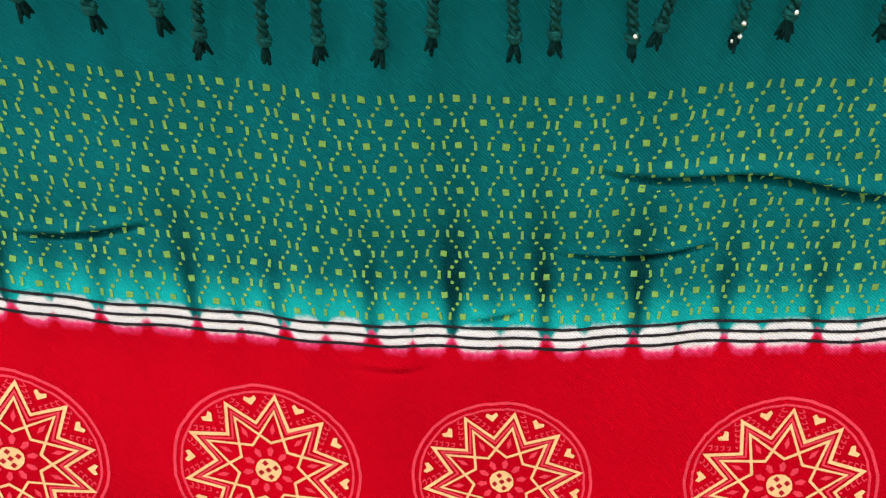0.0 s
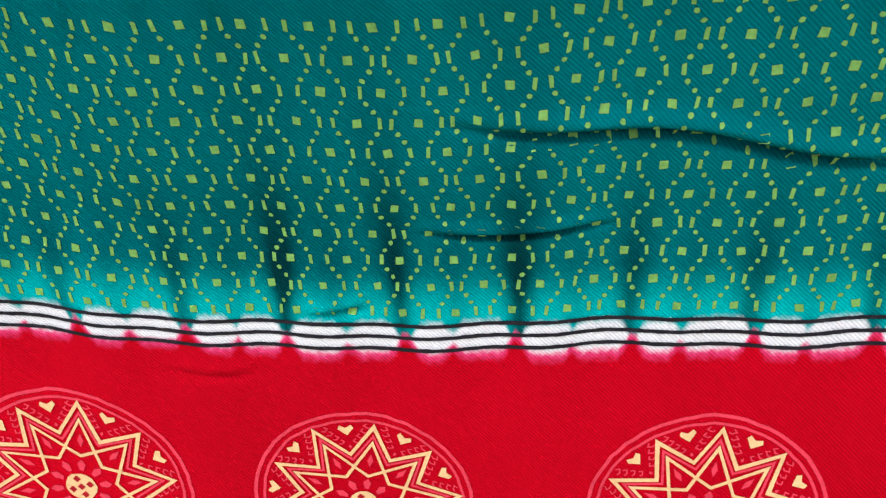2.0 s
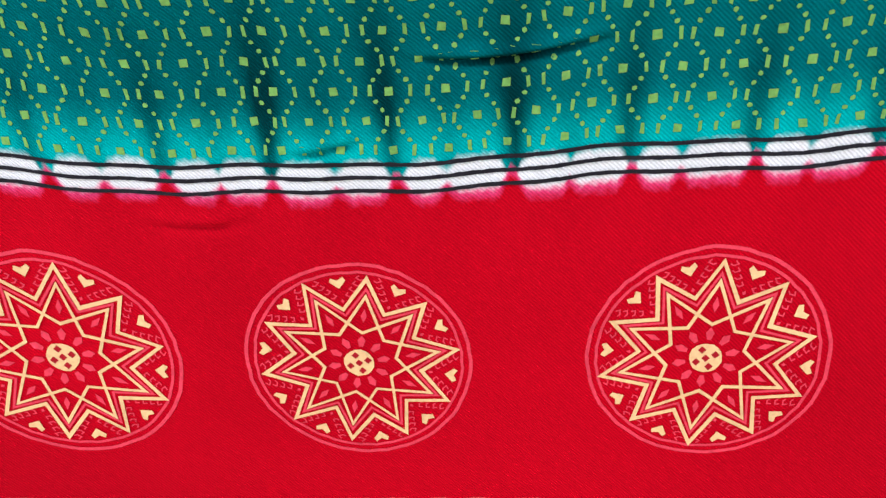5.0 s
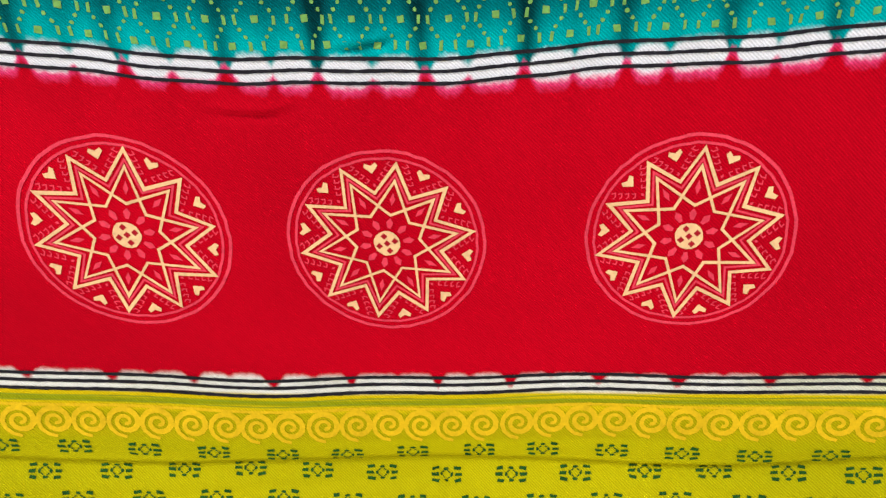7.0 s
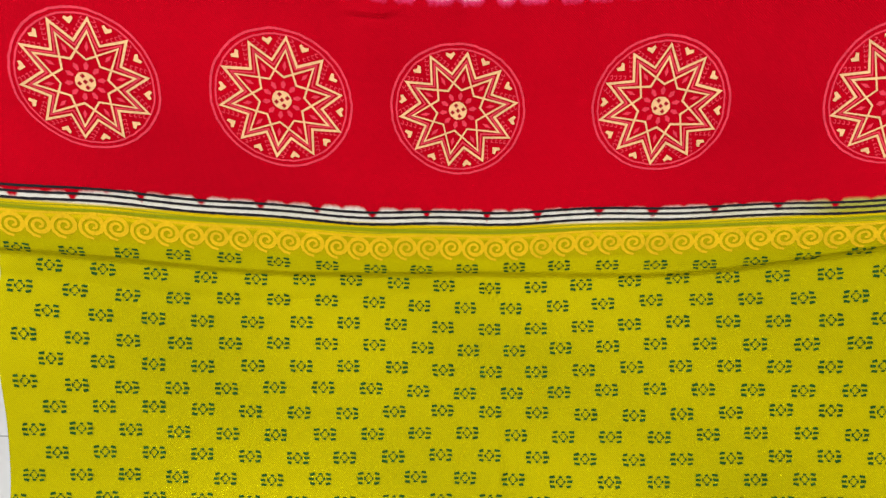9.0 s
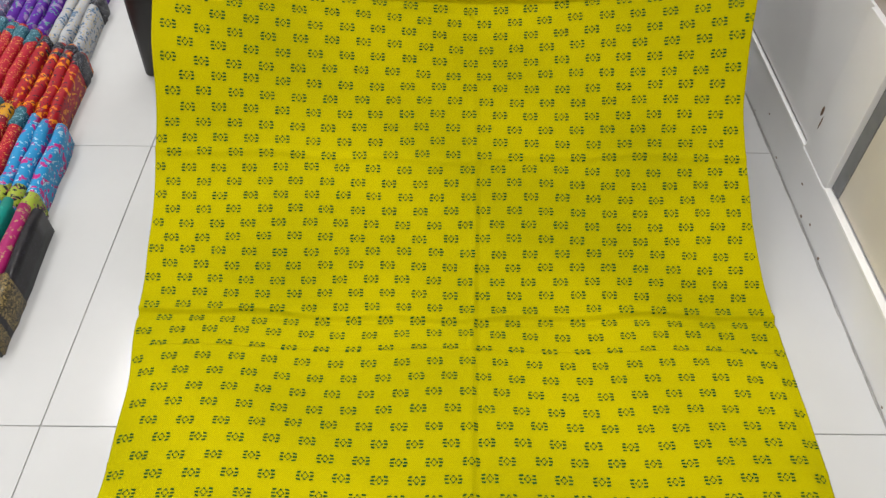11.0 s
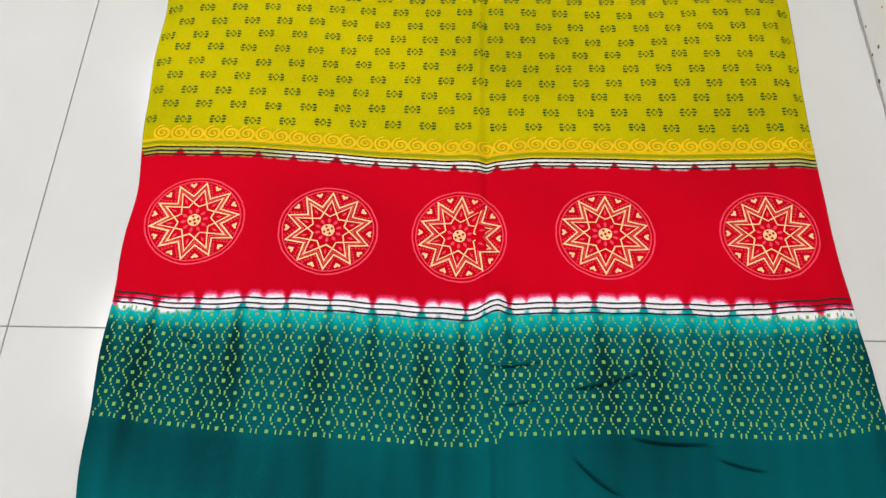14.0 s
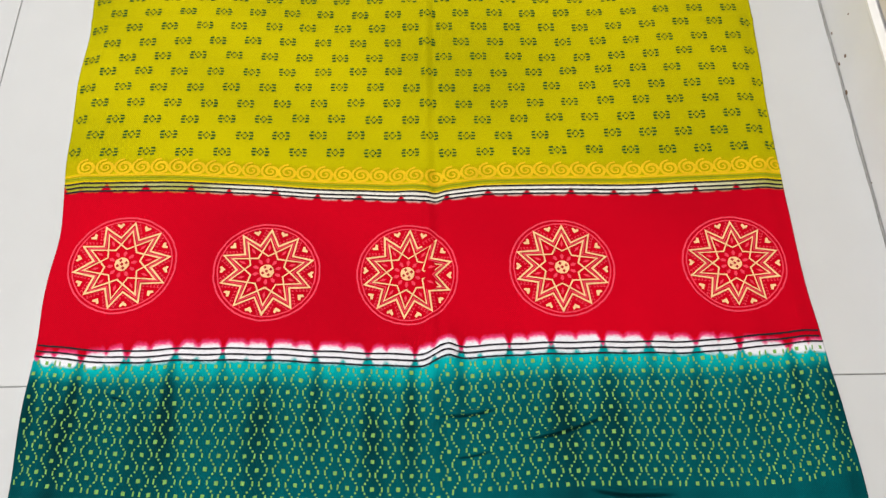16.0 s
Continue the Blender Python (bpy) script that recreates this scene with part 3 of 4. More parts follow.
for top in (False, True):
    side = "upper" if top else "lower"
    lines, scroll, moss, dots = Print(), Print(), Print(), Print()
    for k, q in enumerate((-0.0088, -0.0015, 0.0058)):
        long_line(lines, q, 0.0024 if top else 0.0022, top, 10 + k + 5 * top)
    for k, q in enumerate((0.2115, 0.2172, 0.2235)):
        long_line(lines, q, 0.0028 if top else 0.0024, top, 30 + k + 5 * top)
    lines.make("black_stripes", INK_BLACK, shawl, "thin black printed stripes", lift=0.0009)
    # running scrolls on the golden border
    for q in (0.2285, 0.2320):
        long_line(moss, q, 0.0009, top, 50 + int(q * 1e4) + top)
    long_line(scroll, 0.2355, 0.0022, top, 61 + top)
    sp = 0.0245
    for k in range(46):
        xc = 0.05 + k * sp + rng.uniform(-0.001, 0.001)
        qc = 0.2470
        wc = q_to_w(qc, top) + row_drift(xc, top, 0.546)
        if not inside(wc, xc - 0.004, 0.008):
            continue
        spin = -1 if top else 1
        pts, wid = [], []
        for m in range(27):
            a = math.pi * 0.5 + 2 * math.pi * 2.05 * m / 26
            r = 0.0138 * (1 - m / 26 * 0.90)
            pts.append((wc - spin * r * math.sin(a) * 0.90 * (-1), xc + r * math.cos(a)))
            wid.append(0.0026 + 0.0016 * math.sin(math.pi * min(1, m / 18)))
        scroll.ribbon(pts, np.array(wid))
    moss.make("moss_line", INK_MOSS, shawl)
    scroll.make("scroll_border", INK_GOLD, shawl, "running golden scrolls", lift=0.0007)
    # dotted lattice on the green
    cell_x, cell_q, amp = 0.0294, 0.0303, 0.0038
    rows_of = range(0, 11)
    for j in range(0, 72):
        xs = (0.0517 if top else 0.0585) + j * cell_x / 2
        skew = rng.uniform(-0.0012, 0.0012)
        for m in rows_of:
            q = -0.0165 - m * cell_q / 2
            w = q_to_w(q, top) + row_drift(xs, top, q_to_w(q, top))
            if (j + m) % 2 == 0 and inside(w, xs):
                blob(dots, w, xs + skew, 0.0032, 0.0030, rng.uniform(-0.15, 0.15), 4, 0.14)
            sway_sign = 1 if (j + m) % 2 == 0 else -1
            xc = xs + cell_x / 4
            if inside(w, xc + sway_sign * amp):
                dab(dots, w, xc + sway_sign * amp + skew, 0.0029, 0.0010, rng.uniform(-0.12, 0.12) , 0.2)
            if m < 10:
                for s in (0.36, 0.64):
                    qq = q - s * cell_q / 2
                    xx = xc + sway_sign * amp * math.cos(math.pi * s) + skew + rng.uniform(-0.0004, 0.0004)
                    w2 = q_to_w(qq, top) + row_drift(xs, top, q_to_w(qq, top))
                    if inside(w2, xx):
                        blob(dots, w2, xx, 0.0014, 0.0014, rng.uniform(0, 1), 6, 0.2)
    dots.make("dotted_lattice", INK_DOT, shawl, "yellow-green dots and dashes", stuff=True)

for x, w, half_w, half_x, lean in ((0.191, 0.414, 0.0645, 0.0680, 9), (0.375, 0.402, 0.0660, 0.0670, 2), (0.553, 0.402, 0.0670, 0.0635, 4), (0.750, 0.405, 0.0660, 0.0665, 3), (0.972, 0.406, 0.0645, 0.0665, 4)):
    mandala(w, x, half_w, half_x, math.pi / 2 - math.radians(lean), "round cream and pink star medallion")
for x, w, size, lean in ((0.189, 1.776, 0.95, 9), (0.371, 1.775, 1.0, 9), (0.548, 1.774, 0.98, 10), (0.752, 1.776, 0.97, 6), (0.975, 1.776, 0.97, 5)):
    mandala(w, x, 0.0680 * size, 0.0690 * size, math.pi / 2 - math.radians(lean), "round cream and pink star medallion")

# small green motifs all over the lime
motifs = Print()
w, row = 0.5785, 0
while w < 1.612:
    for k in range(24):
        x = 0.0243 + (k - 0.5 * ((row + 1) % 2)) * 0.0505 + 0.0025 * math.sin(w * 7 + k * 0.3) + 0.0015 * math.sin(row * 1.7) + rng.uniform(-0.0008, 0.0008)
        ww = w + 0.0022 * math.sin(k * 0.9 + (row // 6) * 2.2) + rng.uniform(-0.0006, 0.0006)
        if not inside(ww, x, 0.002):
            continue
        kx, kw = 0.98, 1.06
        for sx in (-1, 1):
            for sw in (-1, 0, 1):
                if inside(ww, x + sx * 0.0095, 0.002):
                    dab(motifs, ww + sw * 0.0046 * kw, x + sx * kx * (0.0088 + 0.0008 * (sw == 0)), 0.00118 * kw, 0.0027 * kx, sx * sw * 0.16, 0.25)
        for sw, sx in ((1, 0), (-1, 0), (0, 1), (0, -1)):
            if inside(ww, x + sx * 0.004, 0.002):
                blob(motifs, ww + sw * 0.0044 * kw, x + sx * 0.0042 * kx, 0.0012 + 0.0006 * abs(sx), 0.0012 + 0.0009 * abs(sw), 0.5, 6, 0.25)
        for sw, sx in ((1, 1), (-1, 1), (1, -1), (-1, -1)):
            if inside(ww, x + sx * 0.003, 0.002):
                dab(motifs, ww + sw * 0.0022 * kw, x + sx * 0.0022 * kx, 0.00045, 0.0012, 0.7 * sw * sx, 0.2)
    w += 0.0265 if w < 1.02 else 0.0229
    row += 1
motifs.make("leaf_motif", INK_LEAF, shawl, "small dark green block-printed motifs", lift=0.0008, stuff=True)
# ---- tassels of twisted thread along both ends ----
def tube(bm, pts, radii, sides=6):
    """A round cord along the points."""
    rings = []
    n = len(pts)
    for i in range(n):
        t = (pts[min(n - 1, i + 1)] - pts[max(0, i - 1)]).normalized()
        side = t.cross(Vector((0.13, 0.21, 1.0)))
        if side.length < 1e-4:
            side = t.cross(Vector((1, 0, 0)))
        side.normalize()
        up = side.cross(t)
        ring = [bm.verts.new(pts[i] + radii[i] * (side * math.cos(2 * math.pi * k / sides) + up * math.sin(2 * math.pi * k / sides))) for k in range(sides)]
        rings.append(ring)
    for a, b in zip(rings, rings[1:]):
        for k in range(sides):
            bm.faces.new((a[k], a[(k + 1) % sides], b[(k + 1) % sides], b[k]))
    bm.faces.new(rings[0][::-1])
    bm.faces.new(rings[-1])


def twisted(bm, pts, radius, turns):
    """Two strands wound round one another along a path."""
    n = len(pts)
    for s in (0, math.pi):
        path = []
        for i in range(n):
            t = (pts[min(n - 1, i + 1)] - pts[max(0, i - 1)]).normalized()
            side = t.cross(Vector((0.13, 0.21, 1.0))).normalized()
            up = side.cross(t)
            a = s + turns * 2 * math.pi * i / (n - 1)
            path.append(pts[i] + radius * (side * math.cos(a) + up * math.sin(a)))
        tube(bm, path, [radius * 0.98] * n, 5)


def tassel(path, r, turns, tuft, sequin):
    """A twisted cord, a knot and a short frayed tuft, hung from the cloth's end."""
    root = new("tassel")
    root.parent = shawl
    bm = bmesh.new()
    twisted(bm, path, r, turns)
    part("twisted_cord", bm, THREAD, root, smooth=True)
    end = path[-1]
    way = (path[-1] - path[-3]).normalized()
    bm = bmesh.new()
    # the knot: a cord wound twice round the end
    knot = []
    side = way.cross(Vector((0.3, 0.2, 0.9))).normalized()
    up = side.cross(way)
    for k in range(19):
        a = 2 * math.pi * 2.1 * k / 18
        knot.append(end + way * (0.0016 * k / 18 * 2.4) + 0.0026 * (side * math.cos(a) + up * math.sin(a)))
    tube(bm, knot, [0.0022] * len(knot), 5)
    part("knot", bm, THREAD, root, smooth=True)
    bm = bmesh.new()
    r0 = random.Random(int(end.x * 1e5))
    for k in range(11):
        d = (way + 0.45 * side * r0.uniform(-1, 1) + 0.45 * up * r0.uniform(-1, 1)).normalized()
        a = end + way * 0.004
        tube(bm, [a, a + d * tuft * 0.5, a + d * tuft * r0.uniform(0.75, 1.1)], [0.0014, 0.0016, 0.0009], 4)
    part("frayed_tuft", bm, THREAD_DARK, root, smooth=True)
    if sequin:
        bm = bmesh.new()
        for k in range(sequin):
            bmesh.ops.create_icosphere(bm, subdivisions=1, radius=0.0017, matrix=Matrix.Translation(end + way * 0.004 * k + side * 0.0015 * (-1) ** k - Vector((0, 0.0022, 0))))
        part("sequins", bm, SEQUIN, root, "silver sequins", smooth=True)
    return root


def row_end(w_at, x):
    return Vector(on_cloth([w_at], [x], 0.0)[0])


rt = random.Random(31)
N_LOW = 29
starts = [0.113 + k * (1.066 - 0.113) / (N_LOW - 1) + (rt.uniform(-0.004, 0.004) if 0 < k < N_LOW - 1 else 0) for k in range(N_LOW)]
for k, x in enumerate(starts):
    p0 = row_end(0.0015, x)
    lean = -0.55 + 0.55 * smooth01((x - 0.35) / 0.35) + rt.uniform(-0.18, 0.18)
    if k == N_LOW - 2:
        lean = 1.3
    if k == N_LOW - 1:
        lean = 0.7
    long = rt.uniform(0.058, 0.074)
    bow = rt.uniform(-0.010, 0.010)
    path = []
    for i in range(25):
        s = i / 24
        path.append(Vector((p0.x + lean * long * s + bow * math.sin(math.pi * s), p0.y - long * s * math.cos(min(1.2, abs(lean))) ** 0.6 + 0.0, 0.0042 + 0.004 * math.sin(math.pi * min(1, s * 1.6)))))
    tassel(path, 0.0019, long / 0.0090, 0.014, 0)
# the bound edge between the tassels
bm = bmesh.new()
for a, b in zip(starts, starts[1:]):
    pts = []
    for i in range(9):
        s = i / 8
        x = a + (b - a) * s
        p = row_end(0.0, x)
        pts.append(Vector((x, p.y - 0.002 + 0.004 * math.sin(math.pi * s), p.z + 0.0008)))
    tube(bm, pts, [0.0011] * 9, 5)
part("bound_hem", bm, THREAD, shawl, "dark green bound hem", smooth=True)
# upper end: they hang down over the front of the cloth
for k in range(32):
    x = 0.062 + k * 0.0326 + rt.uniform(-0.006, 0.006)
    p0 = row_end(W_END - 0.002, x)
    long = TOP_HANG + rt.uniform(-0.008, 0.008) - 0.010 * smooth01((0.30 - x) / 0.2) - 0.012 * smooth01((x - 0.85) / 0.15)
    lean = rt.uniform(-0.16, 0.10)
    path = [Vector((p0.x + lean * long * (i / 24) ** 1.5, p0.y - 0.0035 + 0.004 * (i / 24) ** 2, p0.z - long * i / 24)) for i in range(25)]
    tassel(path, 0.0021, long / 0.0100, 0.013, {17: 2, 19: 4, 20: 2, 22: 3}.get(k, 0))

# ---- the black seat under the cloth ----
seat = tagged(new("bench"), "low black leatherette bench with splayed tapered legs", "bench")
front = [(p[1], p[2]) for p in SPINE if 1.585 < p[0] < 2.2]
outline = [(y + 0.034, z - 0.022) for y, z in front]
outline[0] = (outline[0][0] + 0.02, 0.270)
y_top, z_top = outline[-1]
outline += [(y_top + 0.03, z_top + 0.012), (y_top + 0.10, z_top - 0.01), (y_top + 0.16, 0.50), (y_top + 0.16, 0.30), (y_top + 0.02, 0.262)]
bm = bmesh.new()
xs = [-0.010, 0.000, 0.015, 0.30, 0.58, 0.80, 0.990, 1.005, 1.015]
shrink = [0.93, 0.98, 1.0, 1.0, 1.0, 1.0, 1.0, 0.98, 0.93]
cy, cz = sum(o[0] for o in outline) / len(outline), sum(o[1] for o in outline) / len(outline)
rings = [[bm.verts.new((x, cy + (y - cy) * f, cz + (z - cz) * f)) for y, z in outline] for x, f in zip(xs, shrink)]
for a, b in zip(rings, rings[1:]):
    for k in range(len(outline)):
        bm.faces.new((a[k], b[k], b[(k + 1) % len(outline)], a[(k + 1) % len(outline)]))
bm.faces.new(rings[0])
bm.faces.new(rings[-1][::-1])
bmesh.ops.recalc_face_normals(bm, faces=bm.faces)
part("padded_body", bm, BLACK_SEAT, seat, smooth=True)
for fx, fy, tx, ty in ((-0.082, 0.850, -0.030, 0.835), (1.075, 0.845, 0.985, 0.800), (-0.050, 1.04, 0.05, 0.95), (1.07, 1.04, 0.98, 0.95)):
    bm = bmesh.new()
    lev = []
    for s in (0.0, 0.015, 0.5, 1.0):
        half = 0.020 + 0.030 * s - (0.006 if s == 0 else 0)
        cx, cyy, zz = fx + (tx - fx) * s, fy + (ty - fy) * s, 0.0 + 0.345 * s
        c = []
        for k in range(16):
            a = 2 * math.pi * (k + 0.5) / 16
            ex, ey = math.cos(a), math.sin(a)
            m = (abs(ex) ** 4 + abs(ey) ** 4) ** -0.25
            c.append(bm.verts.new((cx + half * m * ex, cyy + half * 0.8 * m * ey, zz)))
        lev.append(c)
    for a, b in zip(lev, lev[1:]):
        for k in range(16):
            bm.faces.new((a[k], a[(k + 1) % 16], b[(k + 1) % 16], b[k]))
    bm.faces.new(lev[0][::-1])
    bm.faces.new(lev[-1])
    part("leg", bm, BLACK_WOOD, seat, smooth=True)
# a loose strap hangs at the seat's side
bm = bmesh.new()
tube(bm, [Vector((-0.004 - 0.03 * math.sin(math.pi * i / 12), 0.80 - 0.05 * i / 12, 0.50 - 0.055 * math.sin(math.pi * i / 12))) for i in range(13)], [0.006] * 13, 6)
part("strap", bm, BLACK_SEAT, seat, smooth=True)

# ---- the counter along the right-hand side ----
WX = 1.180
counter = tagged(block("wall_counter", WX + 0.045, WX + 0.5, Y0 + 0.01, Y1 - 0.01, 0.0, 0.95, CABINET_WHITE), "white laminate counter with recessed beige panels", "counter", kind="structure")


def counter_part(name, x0, x1, y0, y1, z0, z1, mat, label="", bevel=0.0015):
    return block(name, x0, x1, y0, y1, z0, z1, mat, bevel, counter, label)


POST = (0.408, 0.518)
counter_part("plinth", WX, WX + 0.045, Y0 + 0.02, Y1 - 0.02, 0.002, 0.095, CABINET_WHITE, "white plinth board")
counter_part("post", WX + 0.002, WX + 0.045, POST[0], POST[1], 0.095, 0.372, CABINET_WHITE, "white upright post")
counter_part("far_panel", WX + 0.008, WX + 0.044, POST[1], Y1 - 0.03, 0.101, 0.372, CABINET_WHITE, "white panel")
# ledge over the plinth; the brighter white paints the highlight along it
counter_part("highlight_strip", WX - 0.001, WX + 0.007, POST[1], Y1 - 0.03, 0.0955, 0.1000, EDGE_BRIGHT, "ledge strip with its highlight painted brighter white", 0.001)
counter_part("highlight_strip", WX - 0.001, WX + 0.0115, Y0 + 0.03, POST[0], 0.0955, 0.1000, EDGE_BRIGHT, "ledge strip with its highlight painted brighter white", 0.001)
counter_part("grey_reveal", WX + 0.012, WX + 0.044, POST[0] - 0.028, POST[0] - 0.0005, 0.1015, 0.372, EDGE_GREY, "dark grey edge band", 0.0)
counter_part("beige_panel", WX + 0.014, WX + 0.044, Y0 + 0.03, POST[0] - 0.0285, 0.1015, 0.372, CABINET_BEIGE, "beige panel", 0.0)
# shallow recess; its shadow is given by the taupe colour
counter_part("shadow_gap", WX + 0.012, WX + 0.044, Y0 + 0.03, Y1 - 0.03, 0.3725, 0.415, GAP_SHADE, "recessed band with its shade painted taupe", 0.0)
counter_part("upper_front", WX + 0.004, WX + 0.044, Y0 + 0.03, Y1 - 0.03, 0.4155, 0.95, CABINET_WHITE, "white upper front", 0.004)
rs = random.Random(5)
for k in range(16):
    y, z = rs.uniform(-0.35, 0.9), rs.choice((rs.uniform(0.004, 0.012), rs.uniform(0.02, 0.07)))
    bm = bmesh.new()
    s = rs.uniform(0.0012, 0.0034)
    bmesh.ops.create_icosphere(bm, subdivisions=1, radius=1.0, matrix=Matrix.Translation((WX - 0.0002, y, z)) @ Matrix.Diagonal((0.0006, s * rs.uniform(0.6, 1.6), s, 1)))
    part("scuff", bm, SCUFF, counter)
for y, z, ly, lz in ((0.514, 0.178, 0.004, 0.010), (0.505, 0.160, 0.0015, 0.014), (0.470, 0.050, 0.004, 0.0015)):
    bm = bmesh.new()
    bmesh.ops.create_icosphere(bm, subdivisions=2, radius=1.0, matrix=Matrix.Translation((WX + (0.0075 if y > POST[1] else 0.0015 if z > 0.096 else -0.0002), y, z)) @ Matrix.Diagonal((0.0008, ly, lz, 1)))
    part("scuff", bm, SCUFF, counter)
# dirt line where the counter meets the floor
bm = bmesh.new()
pts = [Vector((WX - 0.0012 + rs.uniform(-0.0006, 0.0006), Y0 + 0.05 + (Y1 - Y0 - 0.1) * k / 300, 0.0005)) for k in range(301)]
tube(bm, pts, [rs.uniform(0.0009, 0.0022) for _ in pts], 5)
part("dirty_joint", bm, GROUT, counter, "grimy floor joint")

# ---- wrapped folded cloths packed in rows on the floor ----
def wrapped(name, base, second, third, scale, bands=0.0):
    """A patterned cloth under clear film: two layers of motifs over the ground colour."""
    m, n, l, b = nodes_of(name)
    tc = n.new("ShaderNodeTexCoord")
    info = n.new("ShaderNodeObjectInfo")
    off = n.new("ShaderNodeVectorMath")
    off.operation = "ADD"
    l.new(tc.outputs["Object"], off.inputs[0])
    l.new(info.outputs["Random"], off.inputs[1])
    warp = n.new("ShaderNodeTexNoise")
    warp.inputs["Scale"].default_value = scale * 0.8
    l.new(off.outputs[0], warp.inputs["Vector"])
    add = n.new("ShaderNodeMix")
    add.data_type = "VECTOR"
    add.inputs["Factor"].default_value = 0.06
    l.new(off.outputs[0], add.inputs[4])
    l.new(warp.outputs["Color"], add.inputs[5])
    prev = (*(0.72 * c for c in base), 1)
    for col, sc, lo in ((second, scale, 0.30), (third, scale * 1.9, 0.22)):
        v = n.new("ShaderNodeTexVoronoi")
        v.inputs["Scale"].default_value = sc
        l.new(add.outputs[1], v.inputs["Vector"])
        r = n.new("ShaderNodeMapRange")
        r.inputs["From Min"].default_value, r.inputs["From Max"].default_value = lo + 0.10, lo
        l.new(v.outputs["Distance"], r.inputs["Value"])
        mx = n.new("ShaderNodeMix")
        mx.data_type = "RGBA"
        l.new(r.outputs["Result"], mx.inputs["Factor"])
        if isinstance(prev, tuple):
            mx.inputs[6].default_value = prev
        else:
            l.new(prev, mx.inputs[6])
        mx.inputs[7].default_value = (*(0.8 * c for c in col), 1)
        prev = mx.outputs[2]
    l.new(prev, b.inputs["Base Color"])
    b.inputs["Roughness"].default_value = 0.6
    b.inputs["Specular IOR Level"].default_value = 0.2
    b.inputs["Coat Weight"].default_value, b.inputs["Coat Roughness"].default_value = 0.28, 0.08
    tex, bp = n.new("ShaderNodeTexNoise"), n.new("ShaderNodeBump")
    tex.inputs["Scale"].default_value, tex.inputs["Detail"].default_value = 70, 3
    l.new(tc.outputs["Object"], tex.inputs["Vector"])
    l.new(tex.outputs["Fac"], bp.inputs["Height"])
    bp.inputs["Strength"].default_value, bp.inputs["Distance"].default_value = 0.5, 0.004
    l.new(bp.outputs["Normal"], b.inputs["Coat Normal"])
    return m


KINDS = {
    "black and gold": wrapped("black_gold_cloth", (0.012, 0.011, 0.014), (0.015, 0.014, 0.02), (0.02, 0.02, 0.03), 60),
    "magenta and gold": wrapped("magenta_gold_cloth", (0.45, 0.015, 0.16), (0.50, 0.32, 0.16), (0.40, 0.02, 0.15), 70),
    "teal": wrapped("teal_cloth", (0.0, 0.30, 0.25), (0.0, 0.26, 0.22), (0.0, 0.36, 0.28), 40),
    "purple": wrapped("purple_cloth", (0.15, 0.01, 0.27), (0.13, 0.01, 0.25), (0.18, 0.02, 0.32), 40),
    "blue floral": wrapped("blue_floral_cloth", (0.02, 0.33, 0.70), (0.55, 0.02, 0.24), (0.42, 0.68, 0.85), 48),
    "maroon embroidered": wrapped("maroon_cloth", (0.26, 0.003, 0.016), (0.50, 0.006, 0.016), (0.85, 0.48, 0.12), 62),
    "red printed": wrapped("red_cloth", (0.50, 0.006, 0.03), (0.60, 0.03, 0.05), (0.85, 0.36, 0.08), 70),
    "orange and red": wrapped("orange_cloth", (0.46, 0.008, 0.02), (0.90, 0.28, 0.006), (0.015, 0.012, 0.04), 52),
    "orange dotted": wrapped("orange_dotted_cloth", (0.90, 0.26, 0.01), (0.85, 0.70, 0.50), (0.26, 0.02, 0.26), 45),
    "grey paisley": wrapped("grey_paisley_cloth", (0.12, 0.13, 0.26), (0.40, 0.40, 0.50), (0.34, 0.05, 0.20), 62),
    "violet paisley": wrapped("violet_paisley_cloth", (0.12, 0.012, 0.38), (0.34, 0.22, 0.48), (0.10, 0.34, 0.28), 42),
    "white striped": wrapped("white_striped_cloth", (0.52, 0.54, 0.58), (0.08, 0.16, 0.28), (0.62, 0.46, 0.16), 60),
    "pink": wrapped("pink_cloth", (0.62, 0.05, 0.12), (0.66, 0.10, 0.18), (0.78, 0.26, 0.30), 55),
    "navy and green": wrapped("navy_cloth", (0.012, 0.014, 0.06), (0.06, 0.42, 0.36), (0.48, 0.66, 0.04), 48),
}
BAND_GOLD = wrapped("gold_lace", (0.03, 0.025, 0.02), (0.50, 0.36, 0.12), (0.55, 0.42, 0.18), 140)
BAND_BLACK = wrapped("black_band", (0.012, 0.012, 0.02), (0.05, 0.06, 0.10), (0.4, 0.4, 0.42), 110)
BAND_LIME = wrapped("lime_band", (0.40, 0.50, 0.05), (0.02, 0.02, 0.03), (0.30, 0.02, 0.12), 60)
BAND_TEAL = wrapped("teal_band", (0.03, 0.16, 0.22), (0.20, 0.40, 0.50), (0.02, 0.03, 0.08), 100)
BAND_YELLOW = wrapped("yellow_band", (0.75, 0.35, 0.01), (0.02, 0.02, 0.02), (0.10, 0.02, 0.10), 60)
BANDS = {"black and gold": BAND_GOLD, "magenta and gold": BAND_GOLD, "blue floral": BAND_LIME, "orange and red": BAND_BLACK, "red printed": BAND_TEAL, "violet paisley": BAND_TEAL,
         "maroon embroidered": BAND_YELLOW, "grey paisley": BAND_TEAL, "white striped": BAND_BLACK, "navy and green": BAND_BLACK, "orange dotted": BAND_YELLOW}


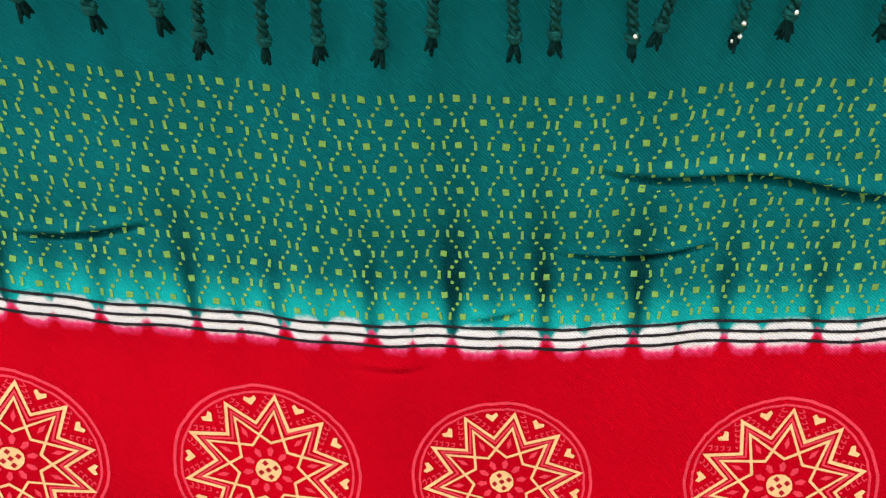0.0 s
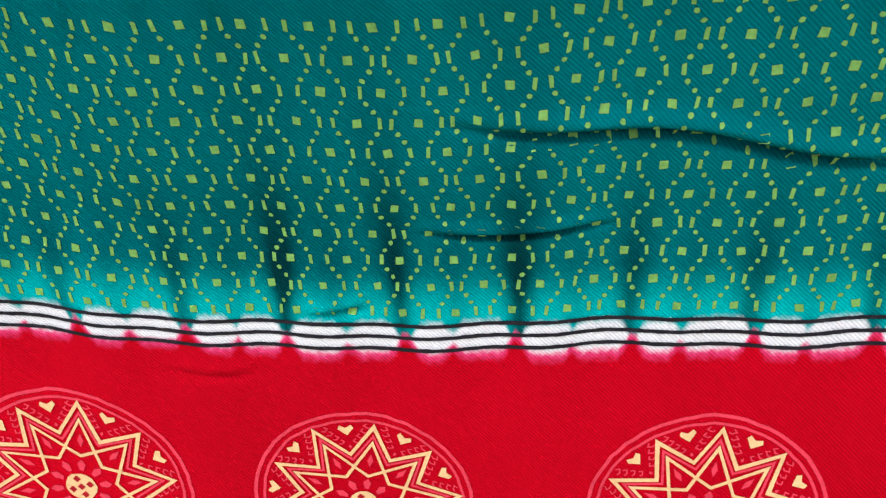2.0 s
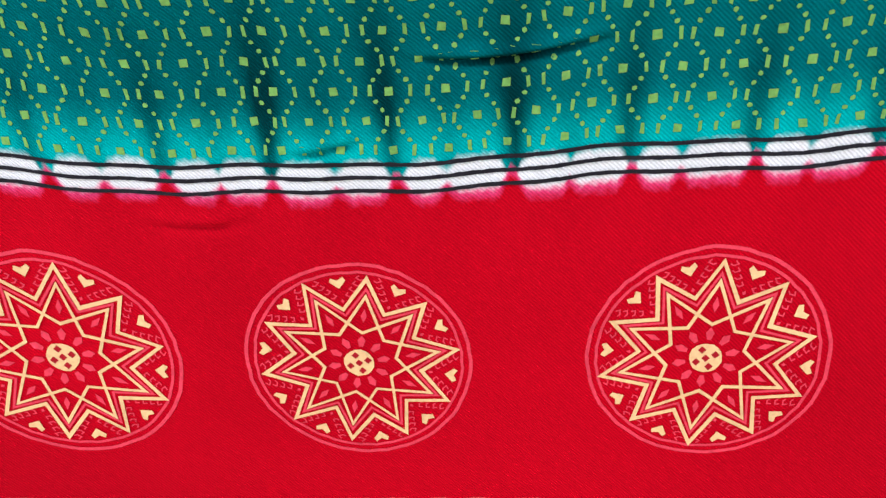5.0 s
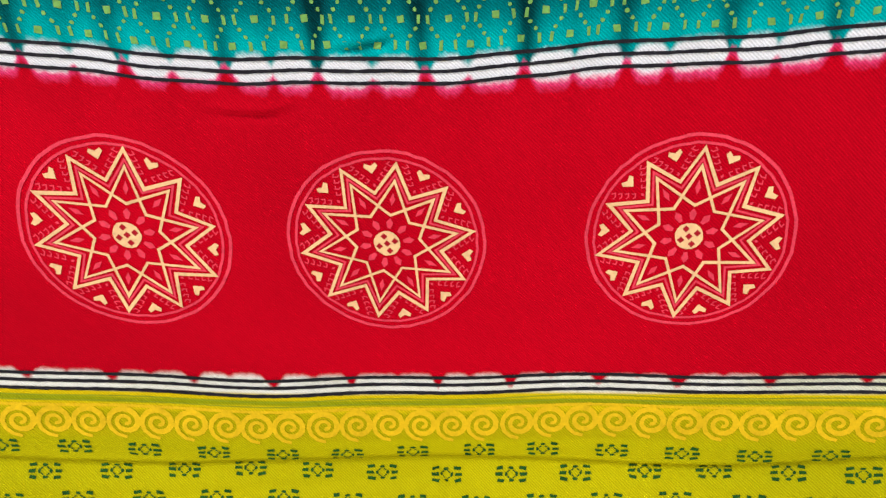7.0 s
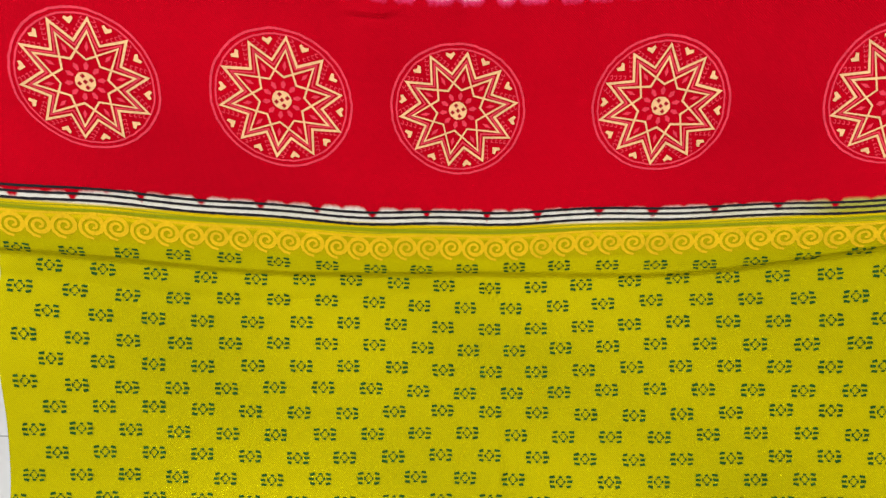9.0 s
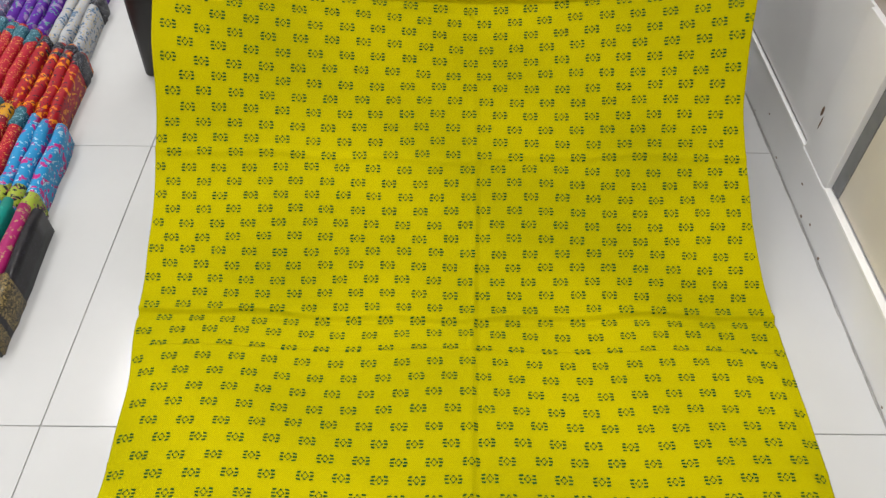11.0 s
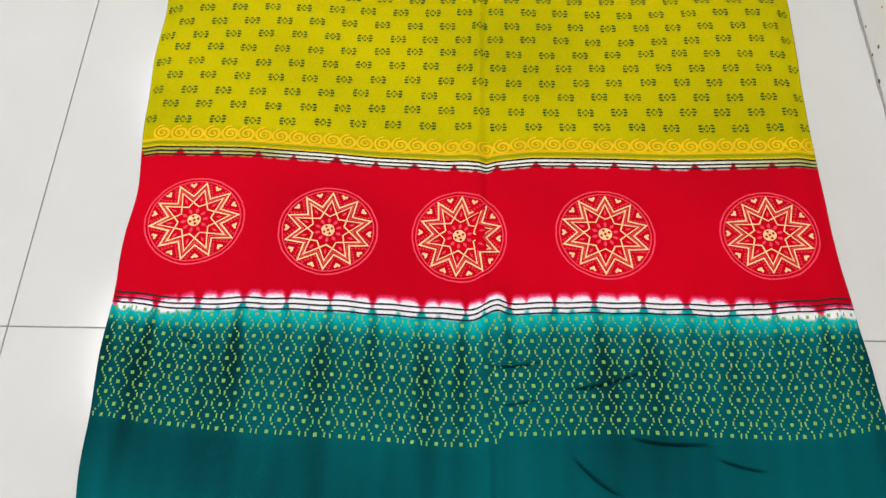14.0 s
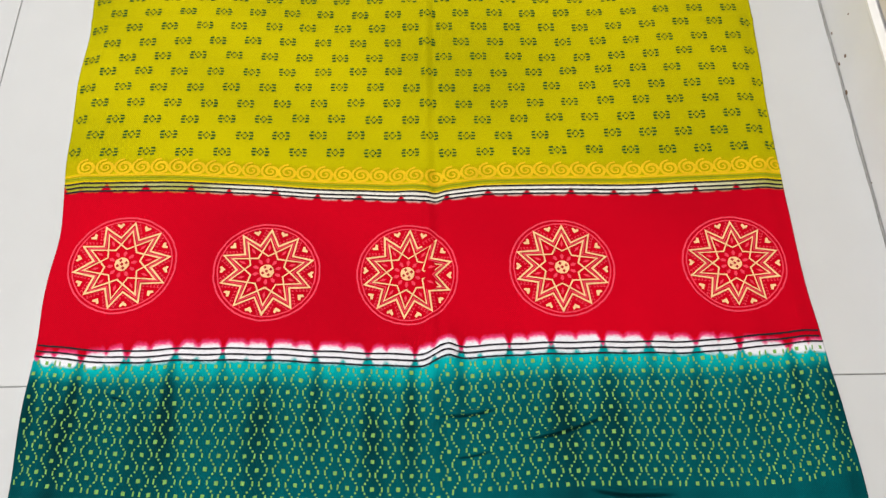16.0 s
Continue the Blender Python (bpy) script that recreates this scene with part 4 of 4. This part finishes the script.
def folded_slab(bm, t, y0, y1, tall, seed, grow=0.0):
    """A cloth folded flat and stood on edge: a soft round back on top, plies showing at its ends."""
    r = random.Random(seed)
    n = 7
    prof = []
    half = t / 2 + grow
    for k in range(13):
        a = math.pi * k / 12
        prof.append((half * math.cos(a) * (1 if 0 < k < 12 else 1), tall - half + half * math.sin(a) + grow))
    prof = [(half, 0.0), (half * 1.04, tall * 0.35)] + prof + [(-half * 1.04, tall * 0.35), (-half, 0.0)]
    sag = [r.uniform(-0.0025, 0.0025) for _ in range(n)]
    side = [r.uniform(-0.002, 0.002) for _ in range(n)]
    rows = []
    for i in range(n):
        s = i / (n - 1)
        f = 0.86 if i in (0, n - 1) else 1.0
        rows.append([bm.verts.new((x * f + side[i], y0 + (y1 - y0) * s, max(0.0, z * (0.97 if f < 1 else 1.0) + (sag[i] if z > 0.02 else 0)))) for x, z in prof])
    for a, b in zip(rows, rows[1:]):
        for k in range(len(prof) - 1):
            bm.faces.new((a[k], a[k + 1], b[k + 1], b[k]))
        bm.faces.new((a[-1], a[0], b[0], b[-1]))
    bm.faces.new(rows[0])
    bm.faces.new(rows[-1][::-1])
    bmesh.ops.recalc_face_normals(bm, faces=bm.faces)


def bundle(kind, x, y, long, t, tall, seed, turn):
    root = tagged(new("folded_cloth_bundle"), f"{kind} folded cloth in clear film on the floor", "folded cloth", "packed cloths")
    bm = bmesh.new()
    folded_slab(bm, t, 0, long, tall, seed)
    part("folded_cloth", bm, KINDS[kind], root, smooth=True)
    if kind in BANDS:
        bm = bmesh.new()
        low = kind in ("black and gold", "magenta and gold", "blue floral")
        y0 = 0.004 if low else long - 0.055
        folded_slab(bm, t, y0, y0 + (0.115 if kind == "black and gold" else 0.050), tall, seed + 1, 0.0012)
        part("border_band", bm, BANDS[kind], root, smooth=True)
    root.matrix_world = pose(x, y, 0.0, 0, 0, turn)
    return root


ROWS = [
    (0.150, ["black and gold", "magenta and gold", "teal", "purple", "purple", "purple", "maroon embroidered", "maroon embroidered", "maroon embroidered", "orange dotted"]),
    (0.412, ["blue floral", "blue floral", "blue floral", "red printed", "maroon embroidered", "red printed", "maroon embroidered", "orange dotted", "orange dotted", "orange dotted"]),
    (0.648, ["orange and red", "orange and red", "orange and red", "orange and red", "red printed", "red printed", "red printed", "red printed", "grey paisley", "grey paisley", "grey paisley", "navy and green", "navy and green", "navy and green"]),
    (0.890, ["white striped", "white striped", "white striped", "violet paisley", "violet paisley", "violet paisley", "violet paisley", "grey paisley", "grey paisley", "navy and green", "navy and green"]),
    (1.130, ["violet paisley", "violet paisley", "pink", "pink", "pink", "pink", "navy and green", "navy and green", "navy and green", "navy and green", "navy and green", "navy and green"]),
]
rb = random.Random(17)
for r, (y, kinds) in enumerate(ROWS):
    x = -0.148 - 0.125 * (y - 0.18) - 0.0175 + (0.024, 0.020, 0.010, 0.006, 0.006)[r]
    yy = y - 0.035
    long = 0.262 if r == 0 else 0.236
    kinds = kinds + kinds[-2:] * 2
    for k, kind in enumerate(kinds):
        t = 0.0235 * rb.uniform(0.92, 1.08)
        bundle(kind, x, yy + rb.uniform(-0.006, 0.006), long, t, 0.055 + 0.004 * k + rb.uniform(-0.004, 0.004), 100 * r + k, rb.uniform(-1.5, 1.5) + 3.5)
        x -= t + 0.003
        yy += 0.013

# ---- ceiling panels ----
for lx, ly in LAMP_PLACES:
    fixture = tagged(new("ceiling_light"), "square white flush ceiling light panel", "ceiling light", "ceiling lights")
    fixture.location = (lx, ly, CEILING_Z)
    bm = bmesh.new()
    for a, b, c, d in ((-0.31, 0.31, -0.31, -0.285), (-0.31, 0.31, 0.285, 0.31), (-0.31, -0.285, -0.285, 0.285), (0.285, 0.31, -0.285, 0.285)):
        box(bm, a, b, c, d, -0.045, -0.001)
    part("frame", bm, EDGE_BRIGHT, fixture)

# ---- floor tiles, each a piece of its own ----
TSIZE, GAP, TILE_X, TILE_Y = 0.605, 0.0015, -0.030, 0.005
bm = bmesh.new()
box(bm, GAP / 2, TSIZE - GAP / 2, GAP / 2, TSIZE - GAP / 2, -0.008, 0.0, 0.0007, 1)
first = finish("tile", bm, TILE)
first.parent = floor
first.location = (TILE_X, TILE_Y, 0)
for i in range(-4, 4):
    for j in range(-5, 5):
        if (i, j) == (0, 0):
            continue
        ob = new("tile", first.data)
        ob.parent = floor
        ob.location = (TILE_X + i * TSIZE, TILE_Y + j * TSIZE, 0)
